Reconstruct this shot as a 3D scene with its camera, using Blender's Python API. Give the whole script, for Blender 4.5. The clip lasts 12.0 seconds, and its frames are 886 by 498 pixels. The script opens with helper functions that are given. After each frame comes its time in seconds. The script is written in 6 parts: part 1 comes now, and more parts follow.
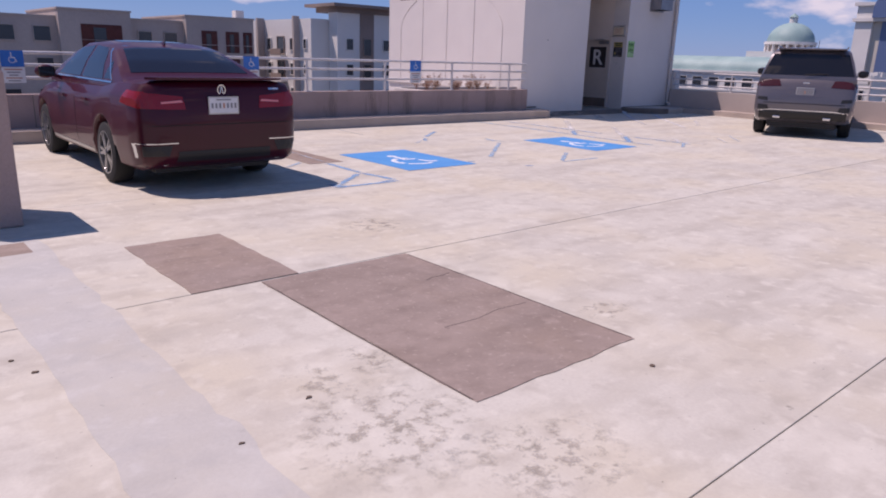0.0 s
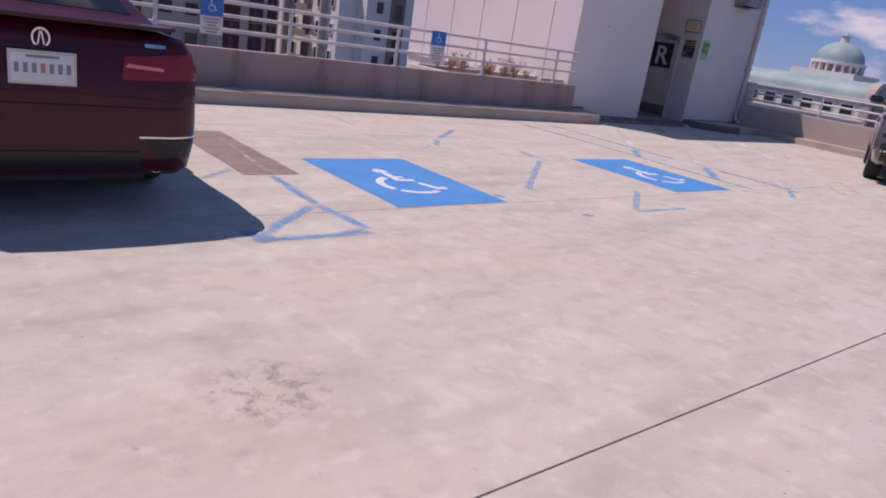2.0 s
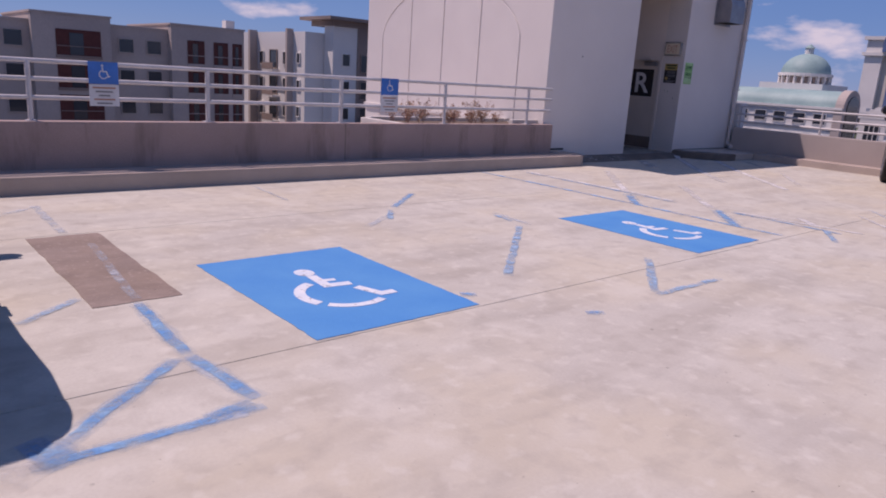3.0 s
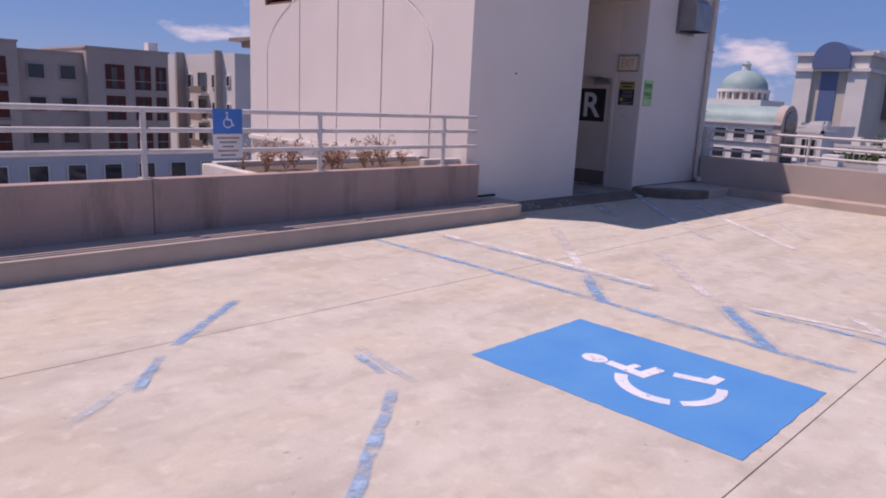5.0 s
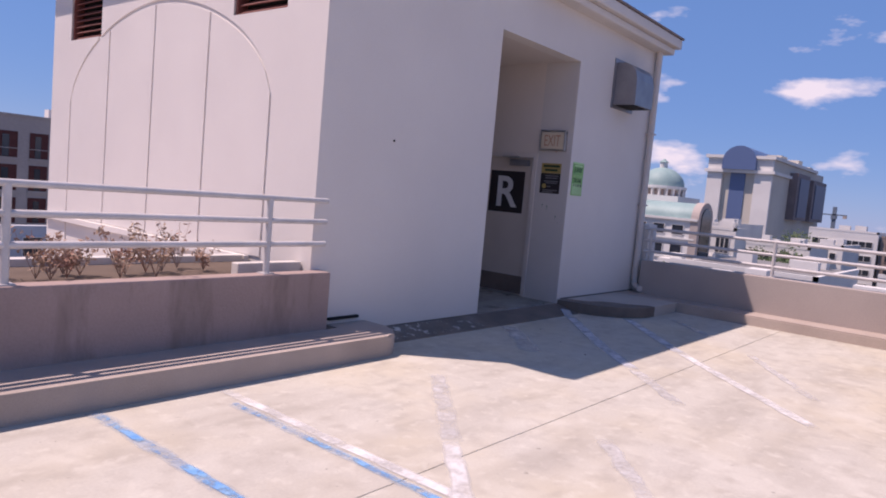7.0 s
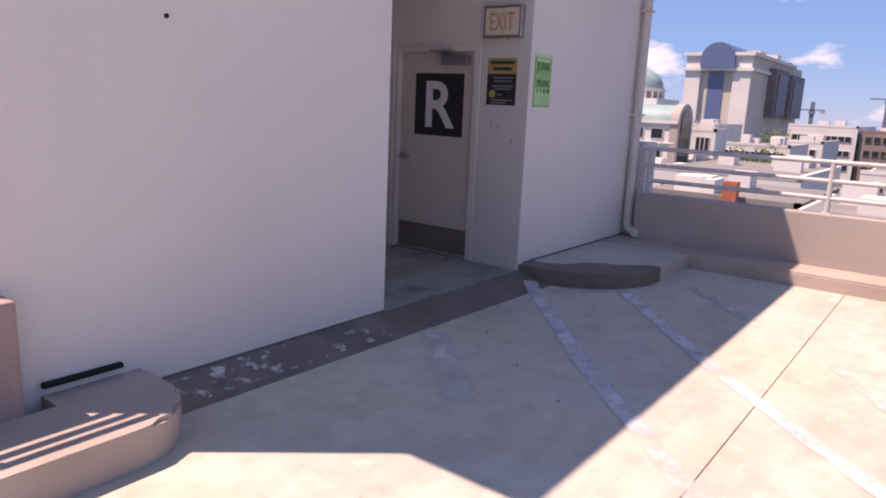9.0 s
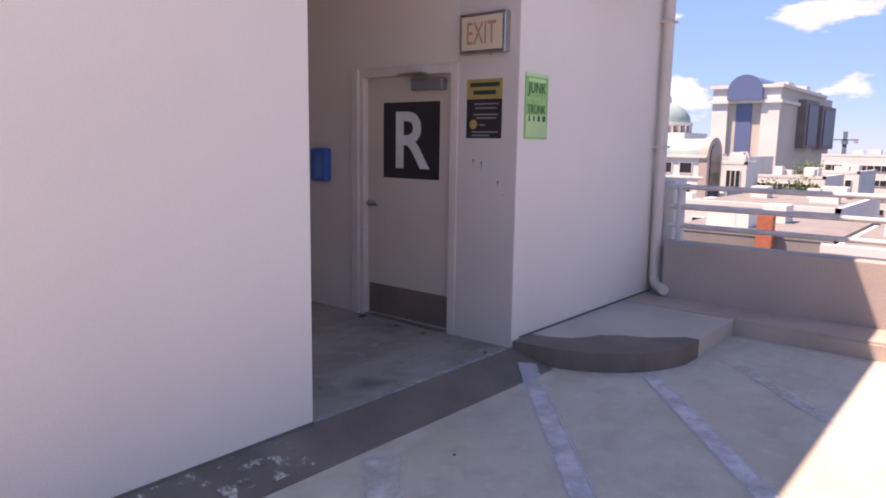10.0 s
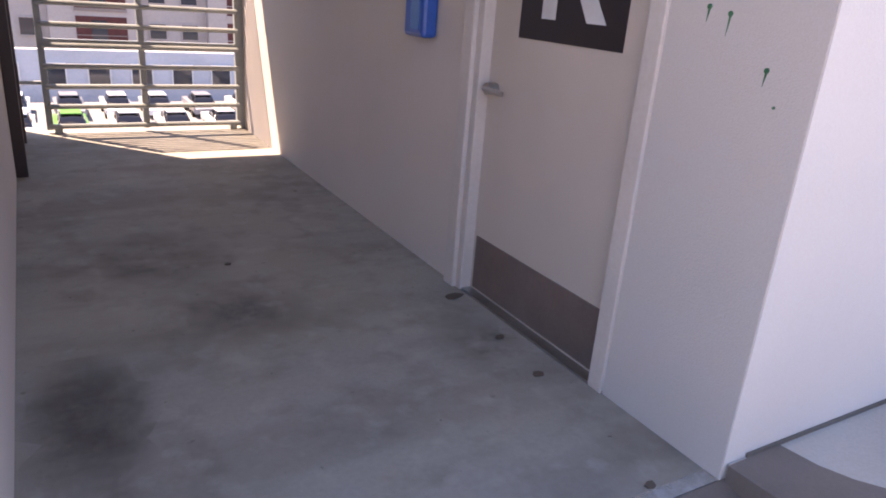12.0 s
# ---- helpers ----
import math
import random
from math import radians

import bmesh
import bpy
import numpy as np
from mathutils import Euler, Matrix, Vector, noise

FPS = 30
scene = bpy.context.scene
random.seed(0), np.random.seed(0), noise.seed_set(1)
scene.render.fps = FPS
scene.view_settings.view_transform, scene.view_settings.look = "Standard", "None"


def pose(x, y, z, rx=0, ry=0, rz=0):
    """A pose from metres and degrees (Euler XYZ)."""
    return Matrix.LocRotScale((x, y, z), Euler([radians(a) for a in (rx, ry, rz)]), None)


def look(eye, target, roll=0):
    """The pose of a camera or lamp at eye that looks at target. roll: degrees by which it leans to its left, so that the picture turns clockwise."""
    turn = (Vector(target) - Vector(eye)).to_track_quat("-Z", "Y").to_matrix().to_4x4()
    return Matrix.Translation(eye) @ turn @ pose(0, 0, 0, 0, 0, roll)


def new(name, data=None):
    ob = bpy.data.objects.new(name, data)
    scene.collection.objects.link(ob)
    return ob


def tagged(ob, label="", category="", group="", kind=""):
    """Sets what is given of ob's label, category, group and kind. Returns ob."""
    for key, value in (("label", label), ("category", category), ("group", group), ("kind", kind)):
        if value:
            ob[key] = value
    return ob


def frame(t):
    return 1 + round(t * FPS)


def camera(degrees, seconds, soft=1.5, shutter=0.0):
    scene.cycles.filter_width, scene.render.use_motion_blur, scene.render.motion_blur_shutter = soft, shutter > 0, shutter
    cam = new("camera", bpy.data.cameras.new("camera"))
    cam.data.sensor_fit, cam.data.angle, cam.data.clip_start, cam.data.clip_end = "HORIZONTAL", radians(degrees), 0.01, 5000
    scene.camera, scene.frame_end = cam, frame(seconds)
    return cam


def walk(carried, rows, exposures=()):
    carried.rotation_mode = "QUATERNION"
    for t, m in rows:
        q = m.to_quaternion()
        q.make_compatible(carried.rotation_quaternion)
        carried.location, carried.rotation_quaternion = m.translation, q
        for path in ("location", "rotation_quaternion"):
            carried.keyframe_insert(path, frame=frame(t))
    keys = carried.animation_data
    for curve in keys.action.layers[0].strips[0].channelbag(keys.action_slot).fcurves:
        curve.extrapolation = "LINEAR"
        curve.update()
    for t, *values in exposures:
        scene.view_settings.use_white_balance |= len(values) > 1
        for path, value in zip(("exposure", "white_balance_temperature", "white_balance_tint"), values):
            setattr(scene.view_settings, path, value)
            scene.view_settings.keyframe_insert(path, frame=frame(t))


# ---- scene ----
cam = camera(65.2, 12.0, soft=1.9)
PATH = [
    (0, (0.861, 0.97, 1.46), (2.129, 2.421, 0.924), 1.8),
    (0.5, (1.395, 1.66, 1.398), (2.816, 2.969, 0.883), 0.2),
    (1, (1.988, 2.386, 1.391), (3.376, 3.697, 0.796), 2.7),
    (1.5, (2.587, 3.032, 1.381), (4.104, 4.223, 0.853), 0.7),
    (2, (3.23, 3.719, 1.415), (4.474, 5.165, 0.813), 8.8),
    (2.5, (3.859, 4.397, 1.371), (5.014, 5.89, 0.709), -1.6),
    (3, (4.612, 5.011, 1.43), (5.893, 6.469, 0.947), 3.7),
    (3.5, (5.285, 5.552, 1.42), (6.607, 6.982, 0.962), 0.2),
    (5.3, (7.914, 7.349, 1.543), (9.339, 8.696, 1.148), 3.9),
    (5.5, (8.239, 7.508, 1.535), (9.7, 8.832, 1.199), 3.6),
    (6, (8.976, 7.968, 1.561), (10.433, 9.308, 1.277), 4.2),
    (6.5, (9.602, 8.455, 1.542), (11.061, 9.796, 1.271), 3.7),
    (7, (10.342, 8.816, 1.51), (11.889, 10.072, 1.342), 5.1),
    (7.5, (11.024, 9.227, 1.54), (12.615, 10.402, 1.234), 2.8),
    (7.7, (11.375, 9.381, 1.535), (12.984, 10.524, 1.2), 5.2),
    (9.3, (13.72, 10.498, 1.593), (15.263, 11.689, 1.147), 0.4),
    (9.5, (13.997, 10.592, 1.587), (15.53, 11.792, 1.128), -1.0),
    (10, (14.703, 10.855, 1.553), (16.229, 12.112, 1.254), 0.9),
    (10.5, (15.38, 11.256, 1.56), (16.809, 12.612, 1.217), 1.6),
    (11, (16.021, 11.601, 1.472), (17.387, 12.93, 0.866), 4.5),
    (11.5, (16.602, 12.062, 1.37), (17.676, 13.608, 0.686), 5.3),
    (12, (17.124, 12.529, 1.42), (18.094, 14.135, 0.729), 4.45),
]
EXPOSURES = [(0, 0.01, 6850, 33), (1, -0.06, 6900, 35), (2.5, -0.22, 6850, 36), (3.5, -0.16, 6950, 38), (6, 0.07, 7100, 37), (7, 0.26, 7100, 34), (7.7, 0.37, 7200, 33), (9.5, 0.97, 8600, 36), (10.5, 1.45, 9050, 35), (11, 1.58, 9200, 33), (11.5, 1.91, 9450, 30), (12, 2.25, 9150, 30)]
walk(cam, [(t, look(eye, target, roll)) for t, eye, target, roll in PATH], EXPOSURES)

# ---- world, sun ----
world = bpy.data.worlds.new("sky")
scene.world = world
world.use_nodes = True
SUN_AZ, SUN_EL = math.atan2(0.407, -0.358), radians(61.5)  # direction towards the sun, from +x towards +y


def make_world():
    nt = world.node_tree
    n, l = nt.nodes, nt.links
    n.clear()
    out = n.new("ShaderNodeOutputWorld")
    bg = n.new("ShaderNodeBackground")
    sky = n.new("ShaderNodeTexSky")
    sky.sky_type, sky.sun_disc = "NISHITA", False
    sky.sun_elevation, sky.sun_rotation = SUN_EL, math.pi / 2 - SUN_AZ
    sky.altitude, sky.air_density, sky.dust_density, sky.ozone_density = 1500, 1.0, 0.1, 3.0
    tc = n.new("ShaderNodeTexCoord")
    stretch = n.new("ShaderNodeMapping")
    stretch.inputs["Scale"].default_value = (1.0, 1.0, 2.7)
    stretch.inputs["Location"].default_value = (0.37, 0.21, 0.1)
    cloud = n.new("ShaderNodeTexNoise")
    cloud.inputs["Scale"].default_value, cloud.inputs["Detail"].default_value, cloud.inputs["Roughness"].default_value = 6.0, 9, 0.52
    cover = n.new("ShaderNodeMapRange")
    cover.inputs["From Min"].default_value, cover.inputs["From Max"].default_value = 0.585, 0.68
    cover.inputs["To Max"].default_value = 0.92
    mix = n.new("ShaderNodeMix")
    mix.data_type = "RGBA"
    mix.inputs[7].default_value = (7.5, 7.7, 8.4, 1)
    bg.inputs["Strength"].default_value = 0.092
    l.new(tc.outputs["Generated"], stretch.inputs[0])
    l.new(stretch.outputs[0], cloud.inputs["Vector"])
    l.new(cloud.outputs["Fac"], cover.inputs["Value"])
    l.new(cover.outputs[0], mix.inputs[0])
    hue = n.new("ShaderNodeHueSaturation")
    hue.inputs["Saturation"].default_value, hue.inputs["Value"].default_value = 1.2, 0.9
    even = n.new("ShaderNodeMix")
    even.data_type = "RGBA"
    even.inputs[0].default_value = 0.72
    up, height, deep = n.new("ShaderNodeSeparateXYZ"), n.new("ShaderNodeMapRange"), n.new("ShaderNodeMix")
    deep.data_type, height.interpolation_type = "RGBA", "SMOOTHSTEP"
    height.inputs["From Min"].default_value, height.inputs["From Max"].default_value = 0.2, 0.95
    deep.inputs[6].default_value, deep.inputs[7].default_value = (1.2, 2.95, 6.5, 1), (0.58, 1.47, 3.8, 1)  # paler low down, deeper overhead
    l.new(tc.outputs["Generated"], up.inputs[0])
    l.new(up.outputs["Z"], height.inputs["Value"])
    l.new(height.outputs[0], deep.inputs[0])
    l.new(deep.outputs[2], even.inputs[7])
    l.new(sky.outputs[0], hue.inputs["Color"])
    l.new(hue.outputs[0], even.inputs[6])
    l.new(even.outputs[2], mix.inputs[6])
    l.new(mix.outputs[2], bg.inputs[0])
    l.new(bg.outputs[0], out.inputs[0])


make_world()
sun = new("sun", bpy.data.lights.new("sun", "SUN"))
sun.data.energy, sun.data.angle, sun.data.color = 4.0, radians(0.53), (1.0, 0.95, 0.88)
sun.matrix_world = look((0, 0, 60), (-math.cos(SUN_AZ) * math.cos(SUN_EL), -math.sin(SUN_AZ) * math.cos(SUN_EL), 60 - math.sin(SUN_EL)))


# ---- materials ----
def mat(name, colour, rough=0.8, metal=0.0, colour2=None, scale=3.0, fine=60.0, bump=0.1, spec=0.5, contrast=0.5, coat=0.0, vary=0.0, dist=0.01):
    """Two scales of noise between two colours, with fine relief."""
    m = bpy.data.materials.new(name)
    m.use_nodes = True
    n, l = m.node_tree.nodes, m.node_tree.links
    b = n["Principled BSDF"]
    b.inputs["Roughness"].default_value, b.inputs["Metallic"].default_value = rough, metal
    b.inputs["Specular IOR Level"].default_value = spec
    b.inputs["Coat Weight"].default_value = coat
    b.inputs["Coat Roughness"].default_value = 0.03
    c1 = (*colour, 1)
    c2 = (*(colour2 or [c * 0.8 for c in colour]), 1)
    tc = n.new("ShaderNodeTexCoord")
    big, small = n.new("ShaderNodeTexNoise"), n.new("ShaderNodeTexNoise")
    big.inputs["Scale"].default_value, small.inputs["Scale"].default_value = scale, fine
    big.inputs["Detail"].default_value, small.inputs["Detail"].default_value = 6, 3
    l.new(tc.outputs["Object"], big.inputs["Vector"])
    l.new(tc.outputs["Object"], small.inputs["Vector"])
    ramp = n.new("ShaderNodeMapRange")
    ramp.inputs["From Min"].default_value, ramp.inputs["From Max"].default_value = 0.5 - 0.5 * contrast * 0.6, 0.5 + 0.5 * contrast * 0.6
    l.new(big.outputs["Fac"], ramp.inputs["Value"])
    mix = n.new("ShaderNodeMix")
    mix.data_type = "RGBA"
    mix.inputs[6].default_value, mix.inputs[7].default_value = c1, c2
    l.new(ramp.outputs[0], mix.inputs[0])
    last = mix.outputs[2]
    fine_mix = n.new("ShaderNodeMix")
    fine_mix.data_type, fine_mix.blend_type = "RGBA", "OVERLAY"
    fine_mix.inputs[0].default_value = 0.12
    l.new(last, fine_mix.inputs[6])
    l.new(small.outputs["Fac"], fine_mix.inputs[7])
    last = fine_mix.outputs[2]
    if vary:
        info = n.new("ShaderNodeObjectInfo")
        hsv = n.new("ShaderNodeHueSaturation")
        mr = n.new("ShaderNodeMapRange")
        mr.inputs["To Min"].default_value, mr.inputs["To Max"].default_value = 1 - vary, 1 + vary
        l.new(info.outputs["Random"], mr.inputs["Value"])
        l.new(mr.outputs[0], hsv.inputs["Value"])
        l.new(last, hsv.inputs["Color"])
        last = hsv.outputs[0]
    l.new(last, b.inputs["Base Color"])
    if bump:
        bp = n.new("ShaderNodeBump")
        bp.inputs["Strength"].default_value, bp.inputs["Distance"].default_value = bump, dist
        l.new(small.outputs["Fac"], bp.inputs["Height"])
        l.new(bp.outputs[0], b.inputs["Normal"])
    return m


def deck_material(name, light, dark, stain, fleck=None):
    """Weathered broom-finished concrete: blotches, tyre-worn streaks, dark specks and small spalls."""
    m = mat(name, light, 0.92, colour2=dark, scale=0.45, fine=55, bump=0.25, contrast=1.0, dist=0.006)
    n, l = m.node_tree.nodes, m.node_tree.links
    b = n["Principled BSDF"]
    base = b.inputs["Base Color"].links[0].from_socket
    tc = n.new("ShaderNodeTexCoord")

    def layer(base, colour, scale, low, high, strength, squash=(1, 1, 1), detail=8):
        mp, tex, mr, mx = n.new("ShaderNodeMapping"), n.new("ShaderNodeTexNoise"), n.new("ShaderNodeMapRange"), n.new("ShaderNodeMix")
        mp.inputs["Scale"].default_value = squash
        tex.inputs["Scale"].default_value, tex.inputs["Detail"].default_value = scale, detail
        mr.inputs["From Min"].default_value, mr.inputs["From Max"].default_value, mr.inputs["To Max"].default_value = low, high, strength
        mx.data_type = "RGBA"
        mx.inputs[7].default_value = (*colour, 1)
        l.new(tc.outputs["Object"], mp.inputs[0])
        l.new(mp.outputs[0], tex.inputs["Vector"])
        l.new(tex.outputs["Fac"], mr.inputs["Value"])
        l.new(mr.outputs[0], mx.inputs[0])
        l.new(base, mx.inputs[6])
        return mx.outputs[2]

    base = layer(base, stain, 1.6, 0.46, 0.74, 0.75, (0.35, 1.6, 1))
    base = layer(base, [light[0] * 1.0, light[1] * 0.93, light[2] * 0.80], 0.8, 0.45, 0.65, 0.55)
    base = layer(base, [c * 1.12 for c in light], 2.3, 0.52, 0.75, 0.6, (1, 0.8, 1))
    base = layer(base, [c * 0.8 for c in stain], 3.1, 0.56, 0.78, 0.42, (0.55, 1.5, 1))
    base = layer(base, stain, 6.0, 0.51, 0.76, 0.6)
    base = layer(base, [c * 1.15 for c in light], 9.0, 0.55, 0.72, 0.5)
    base = layer(base, [c * 0.45 for c in stain], 13.0, 0.69, 0.80, 0.75)
    base = layer(base, [c * 0.25 for c in stain], 31.0, 0.745, 0.80, 0.7, detail=2)
    if fleck:
        base = layer(base, fleck, 26.0, 0.60, 0.72, 0.55, detail=3)
    l.new(base, b.inputs["Base Color"])
    return m


def worn(m, scale, low, high, mottle=(1, 1, 1), soft=False, film=False):
    """Lets worn patches of a paint film fall away; soft: it also thins out towards the rim; film: by the mesh's own film thickness."""
    n, l = m.node_tree.nodes, m.node_tree.links
    b, out = n["Principled BSDF"], n["Material Output"]
    tc, mp, tex, mr = n.new("ShaderNodeTexCoord"), n.new("ShaderNodeMapping"), n.new("ShaderNodeTexNoise"), n.new("ShaderNodeMapRange")
    mp.inputs["Scale"].default_value = mottle
    tex.inputs["Scale"].default_value, tex.inputs["Detail"].default_value, tex.inputs["Roughness"].default_value = scale, 10, 0.7
    mr.inputs["From Min"].default_value, mr.inputs["From Max"].default_value = low, high
    clear, mx = n.new("ShaderNodeBsdfTransparent"), n.new("ShaderNodeMixShader")
    l.new(tc.outputs["Object"], mp.inputs[0])
    l.new(mp.outputs[0], tex.inputs["Vector"])
    l.new(tex.outputs["Fac"], mr.inputs["Value"])
    fac = mr.outputs[0]
    if soft:
        centre, length, fade, mul = n.new("ShaderNodeMapping"), n.new("ShaderNodeVectorMath"), n.new("ShaderNodeMapRange"), n.new("ShaderNodeMath")
        centre.inputs["Location"].default_value, centre.inputs["Scale"].default_value = (-1, -1, 0), (2, 2, 0)
        length.operation, mul.operation = "LENGTH", "MULTIPLY"
        fade.inputs["From Min"].default_value, fade.inputs["From Max"].default_value = 1.0, 0.25
        l.new(tc.outputs["Generated"], centre.inputs[0])
        l.new(centre.outputs[0], length.inputs[0])
        l.new(length.outputs["Value"], fade.inputs["Value"])
        l.new(fade.outputs[0], mul.inputs[0])
        l.new(fac, mul.inputs[1])
        fac = mul.outputs[0]
    if film:
        thick, times, add = n.new("ShaderNodeAttribute"), n.new("ShaderNodeMath"), n.new("ShaderNodeMath")
        thick.attribute_name = "film"
        times.operation, add.operation, times.use_clamp = "MULTIPLY", "ADD", True
        add.inputs[1].default_value = 0.10
        l.new(fac, add.inputs[0])
        l.new(add.outputs[0], times.inputs[0])
        l.new(thick.outputs["Fac"], times.inputs[1])
        fac = times.outputs[0]
    l.new(fac, mx.inputs[0])
    l.new(clear.outputs[0], mx.inputs[1])
    l.new(b.outputs[0], mx.inputs[2])
    l.new(mx.outputs[0], out.inputs["Surface"])
    return m


def glass(name, colour, rough=0.05):
    m = bpy.data.materials.new(name)
    m.use_nodes = True
    b = m.node_tree.nodes["Principled BSDF"]
    b.inputs["Base Color"].default_value = (*colour, 1)
    b.inputs["Roughness"].default_value = rough
    b.inputs["Specular IOR Level"].default_value = 0.6
    return m


CONCRETE = deck_material("deck_concrete", (0.56, 0.535, 0.465), (0.475, 0.445, 0.385), (0.375, 0.34, 0.285))
STRIP = deck_material("strip_concrete", (0.475, 0.467, 0.437), (0.445, 0.437, 0.41), (0.40, 0.39, 0.365))
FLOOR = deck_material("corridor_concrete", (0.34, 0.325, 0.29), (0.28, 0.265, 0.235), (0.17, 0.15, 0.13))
SEALANT = mat("joint_sealant", (0.16, 0.135, 0.115), 0.8)
PATCH = deck_material("patch_mortar", (0.31, 0.245, 0.21), (0.255, 0.20, 0.17), (0.19, 0.145, 0.12), (0.42, 0.35, 0.30))
APRON = mat("apron_mortar", (0.205, 0.165, 0.14), 0.9, colour2=(0.15, 0.123, 0.105), scale=3, fine=90)
SPLASH = worn(mat("white_splash", (0.6, 0.57, 0.52), 0.9), 11, 0.525, 0.62)
STUCCO = mat("stucco", (0.76, 0.71, 0.66), 0.92, colour2=(0.69, 0.64, 0.60), scale=0.9, fine=170, bump=0.25, contrast=0.9)
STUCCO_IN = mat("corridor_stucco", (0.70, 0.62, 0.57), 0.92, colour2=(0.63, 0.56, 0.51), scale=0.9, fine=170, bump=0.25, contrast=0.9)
JAMB_SHADE = mat("jamb_shade_stucco", (0.62, 0.575, 0.545), 0.92, colour2=(0.56, 0.52, 0.495), scale=0.9, fine=170, bump=0.25, contrast=0.9)
PARAPET = mat("parapet_concrete", (0.43, 0.315, 0.285), 0.92, colour2=(0.32, 0.235, 0.21), scale=1.3, fine=60, contrast=1.0, bump=0.3)
PARAPET_EAST = mat("parapet_grey_concrete", (0.45, 0.385, 0.355), 0.92, colour2=(0.36, 0.31, 0.285), scale=1.3, fine=60, contrast=1.0, bump=0.3)
KERB = mat("kerb_concrete", (0.49, 0.405, 0.355), 0.92, colour2=(0.37, 0.305, 0.265), scale=2.2, fine=80, contrast=1.0, bump=0.3)
STEP_TOP = mat("step_concrete", (0.50, 0.46, 0.41), 0.9, colour2=(0.42, 0.38, 0.34), scale=1.5, fine=80)
RAIL = mat("rail_paint", (0.62, 0.59, 0.58), 0.45, colour2=(0.5, 0.48, 0.47), scale=5, fine=100)
BLUE = mat("blue_paint", (0.04, 0.24, 0.57), 0.8, colour2=(0.075, 0.30, 0.60), scale=2.5, fine=120, contrast=1.0)
BLUE_WORN = worn(mat("worn_blue_paint", (0.10, 0.32, 0.65), 0.8, colour2=(0.24, 0.45, 0.67), scale=9), 8.0, 0.36, 0.66, film=True)
BLUE_DASH = worn(mat("flaking_blue_paint", (0.10, 0.32, 0.65), 0.8, colour2=(0.24, 0.45, 0.67), scale=9), 4.2, 0.45, 0.58, film=True)
BLUE_THIN = worn(mat("rubbed_blue_paint", (0.16, 0.36, 0.64), 0.8, colour2=(0.32, 0.48, 0.64), scale=7), 7.0, 0.40, 0.64, film=True)
BLUE_FAINT = worn(mat("faint_blue_paint", (0.55, 0.61, 0.67), 0.8), 7.0, 0.40, 0.75, film=True)
WHITE_WORN = worn(mat("worn_white_paint", (0.76, 0.745, 0.72), 0.8), 5.0, 0.28, 0.58, film=True)
WHITE_FAINT = worn(mat("faint_white_paint", (0.70, 0.685, 0.66), 0.8), 5.0, 0.34, 0.68, film=True)
WHITE_SHADED = worn(mat("shaded_white_paint", (0.64, 0.65, 0.68), 0.75, colour2=(0.55, 0.57, 0.61), scale=4), 6.0, 0.22, 0.62, film=True)
WHITE = worn(mat("white_paint", (0.74, 0.76, 0.78), 0.7, colour2=(0.60, 0.66, 0.74), scale=7), 14, 0.30, 0.44)
SIGN_BLUE = mat("sign_blue", (0.02, 0.17, 0.55), 0.35, bump=0)
SIGN_WHITE = mat("sign_white", (0.72, 0.72, 0.72), 0.4, bump=0)
SIGN_BLACK = mat("sign_black", (0.028, 0.02, 0.022), 0.45, bump=0)
SIGN_YELLOW = mat("sign_yellow", (0.42, 0.31, 0.10), 0.5, bump=0)
SIGN_GREEN = mat("sign_green", (0.16, 0.42, 0.11), 0.5, colour2=(0.24, 0.50, 0.16), scale=6, bump=0)
SIGN_PALE = mat("sign_pale_green", (0.42, 0.70, 0.32), 0.5, bump=0)
INK = mat("dark_ink", (0.02, 0.05, 0.025), 0.6, bump=0)
GREY_INK = mat("grey_ink", (0.25, 0.25, 0.26), 0.6, bump=0)
RED_INK = mat("faded_red_ink", (0.50, 0.25, 0.17), 0.6, bump=0)
CREAM = mat("exit_face", (0.66, 0.56, 0.42), 0.5, bump=0)
DOOR = mat("door_paint", (0.60, 0.52, 0.46), 0.5, colour2=(0.55, 0.475, 0.42), scale=1.5, fine=200, bump=0.05)
FRAME = mat("door_frame_paint", (0.66, 0.59, 0.54), 0.5, colour2=(0.6, 0.54, 0.5), scale=3)
BROWN = mat("brown_kick_plate", (0.16, 0.115, 0.10), 0.45, colour2=(0.20, 0.15, 0.13), scale=4)
STEEL = mat("brushed_steel", (0.5, 0.49, 0.48), 0.35, 1.0, bump=0.05)
HOOD = mat("hood_metal", (0.33, 0.32, 0.33), 0.4, 0.7, colour2=(0.27, 0.26, 0.27), scale=4)
DARK = mat("dark_void", (0.012, 0.011, 0.011), 0.9, bump=0)
LOUVRE = mat("louvre_red_brown", (0.24, 0.075, 0.06), 0.6)
GATE = mat("gate_paint", (0.34, 0.36, 0.35), 0.35, colour2=(0.27, 0.29, 0.28))
PLASTIC_BLUE = mat("blue_plastic", (0.02, 0.13, 0.50), 0.3, bump=0)
GREEN_DRIP = mat("green_anchor", (0.03, 0.16, 0.08), 0.6, bump=0)
SEDAN = mat("sedan_paint", (0.050, 0.002, 0.010), 0.42, 0.0, colour2=(0.056, 0.0025, 0.011), bump=0, coat=0.42, spec=0.2)
SUV_PAINT = mat("suv_paint", (0.125, 0.108, 0.118), 0.38, 0.5, colour2=(0.135, 0.118, 0.126), bump=0, coat=1.0)
TRIM = mat("black_trim", (0.015, 0.014, 0.015), 0.5, bump=0)
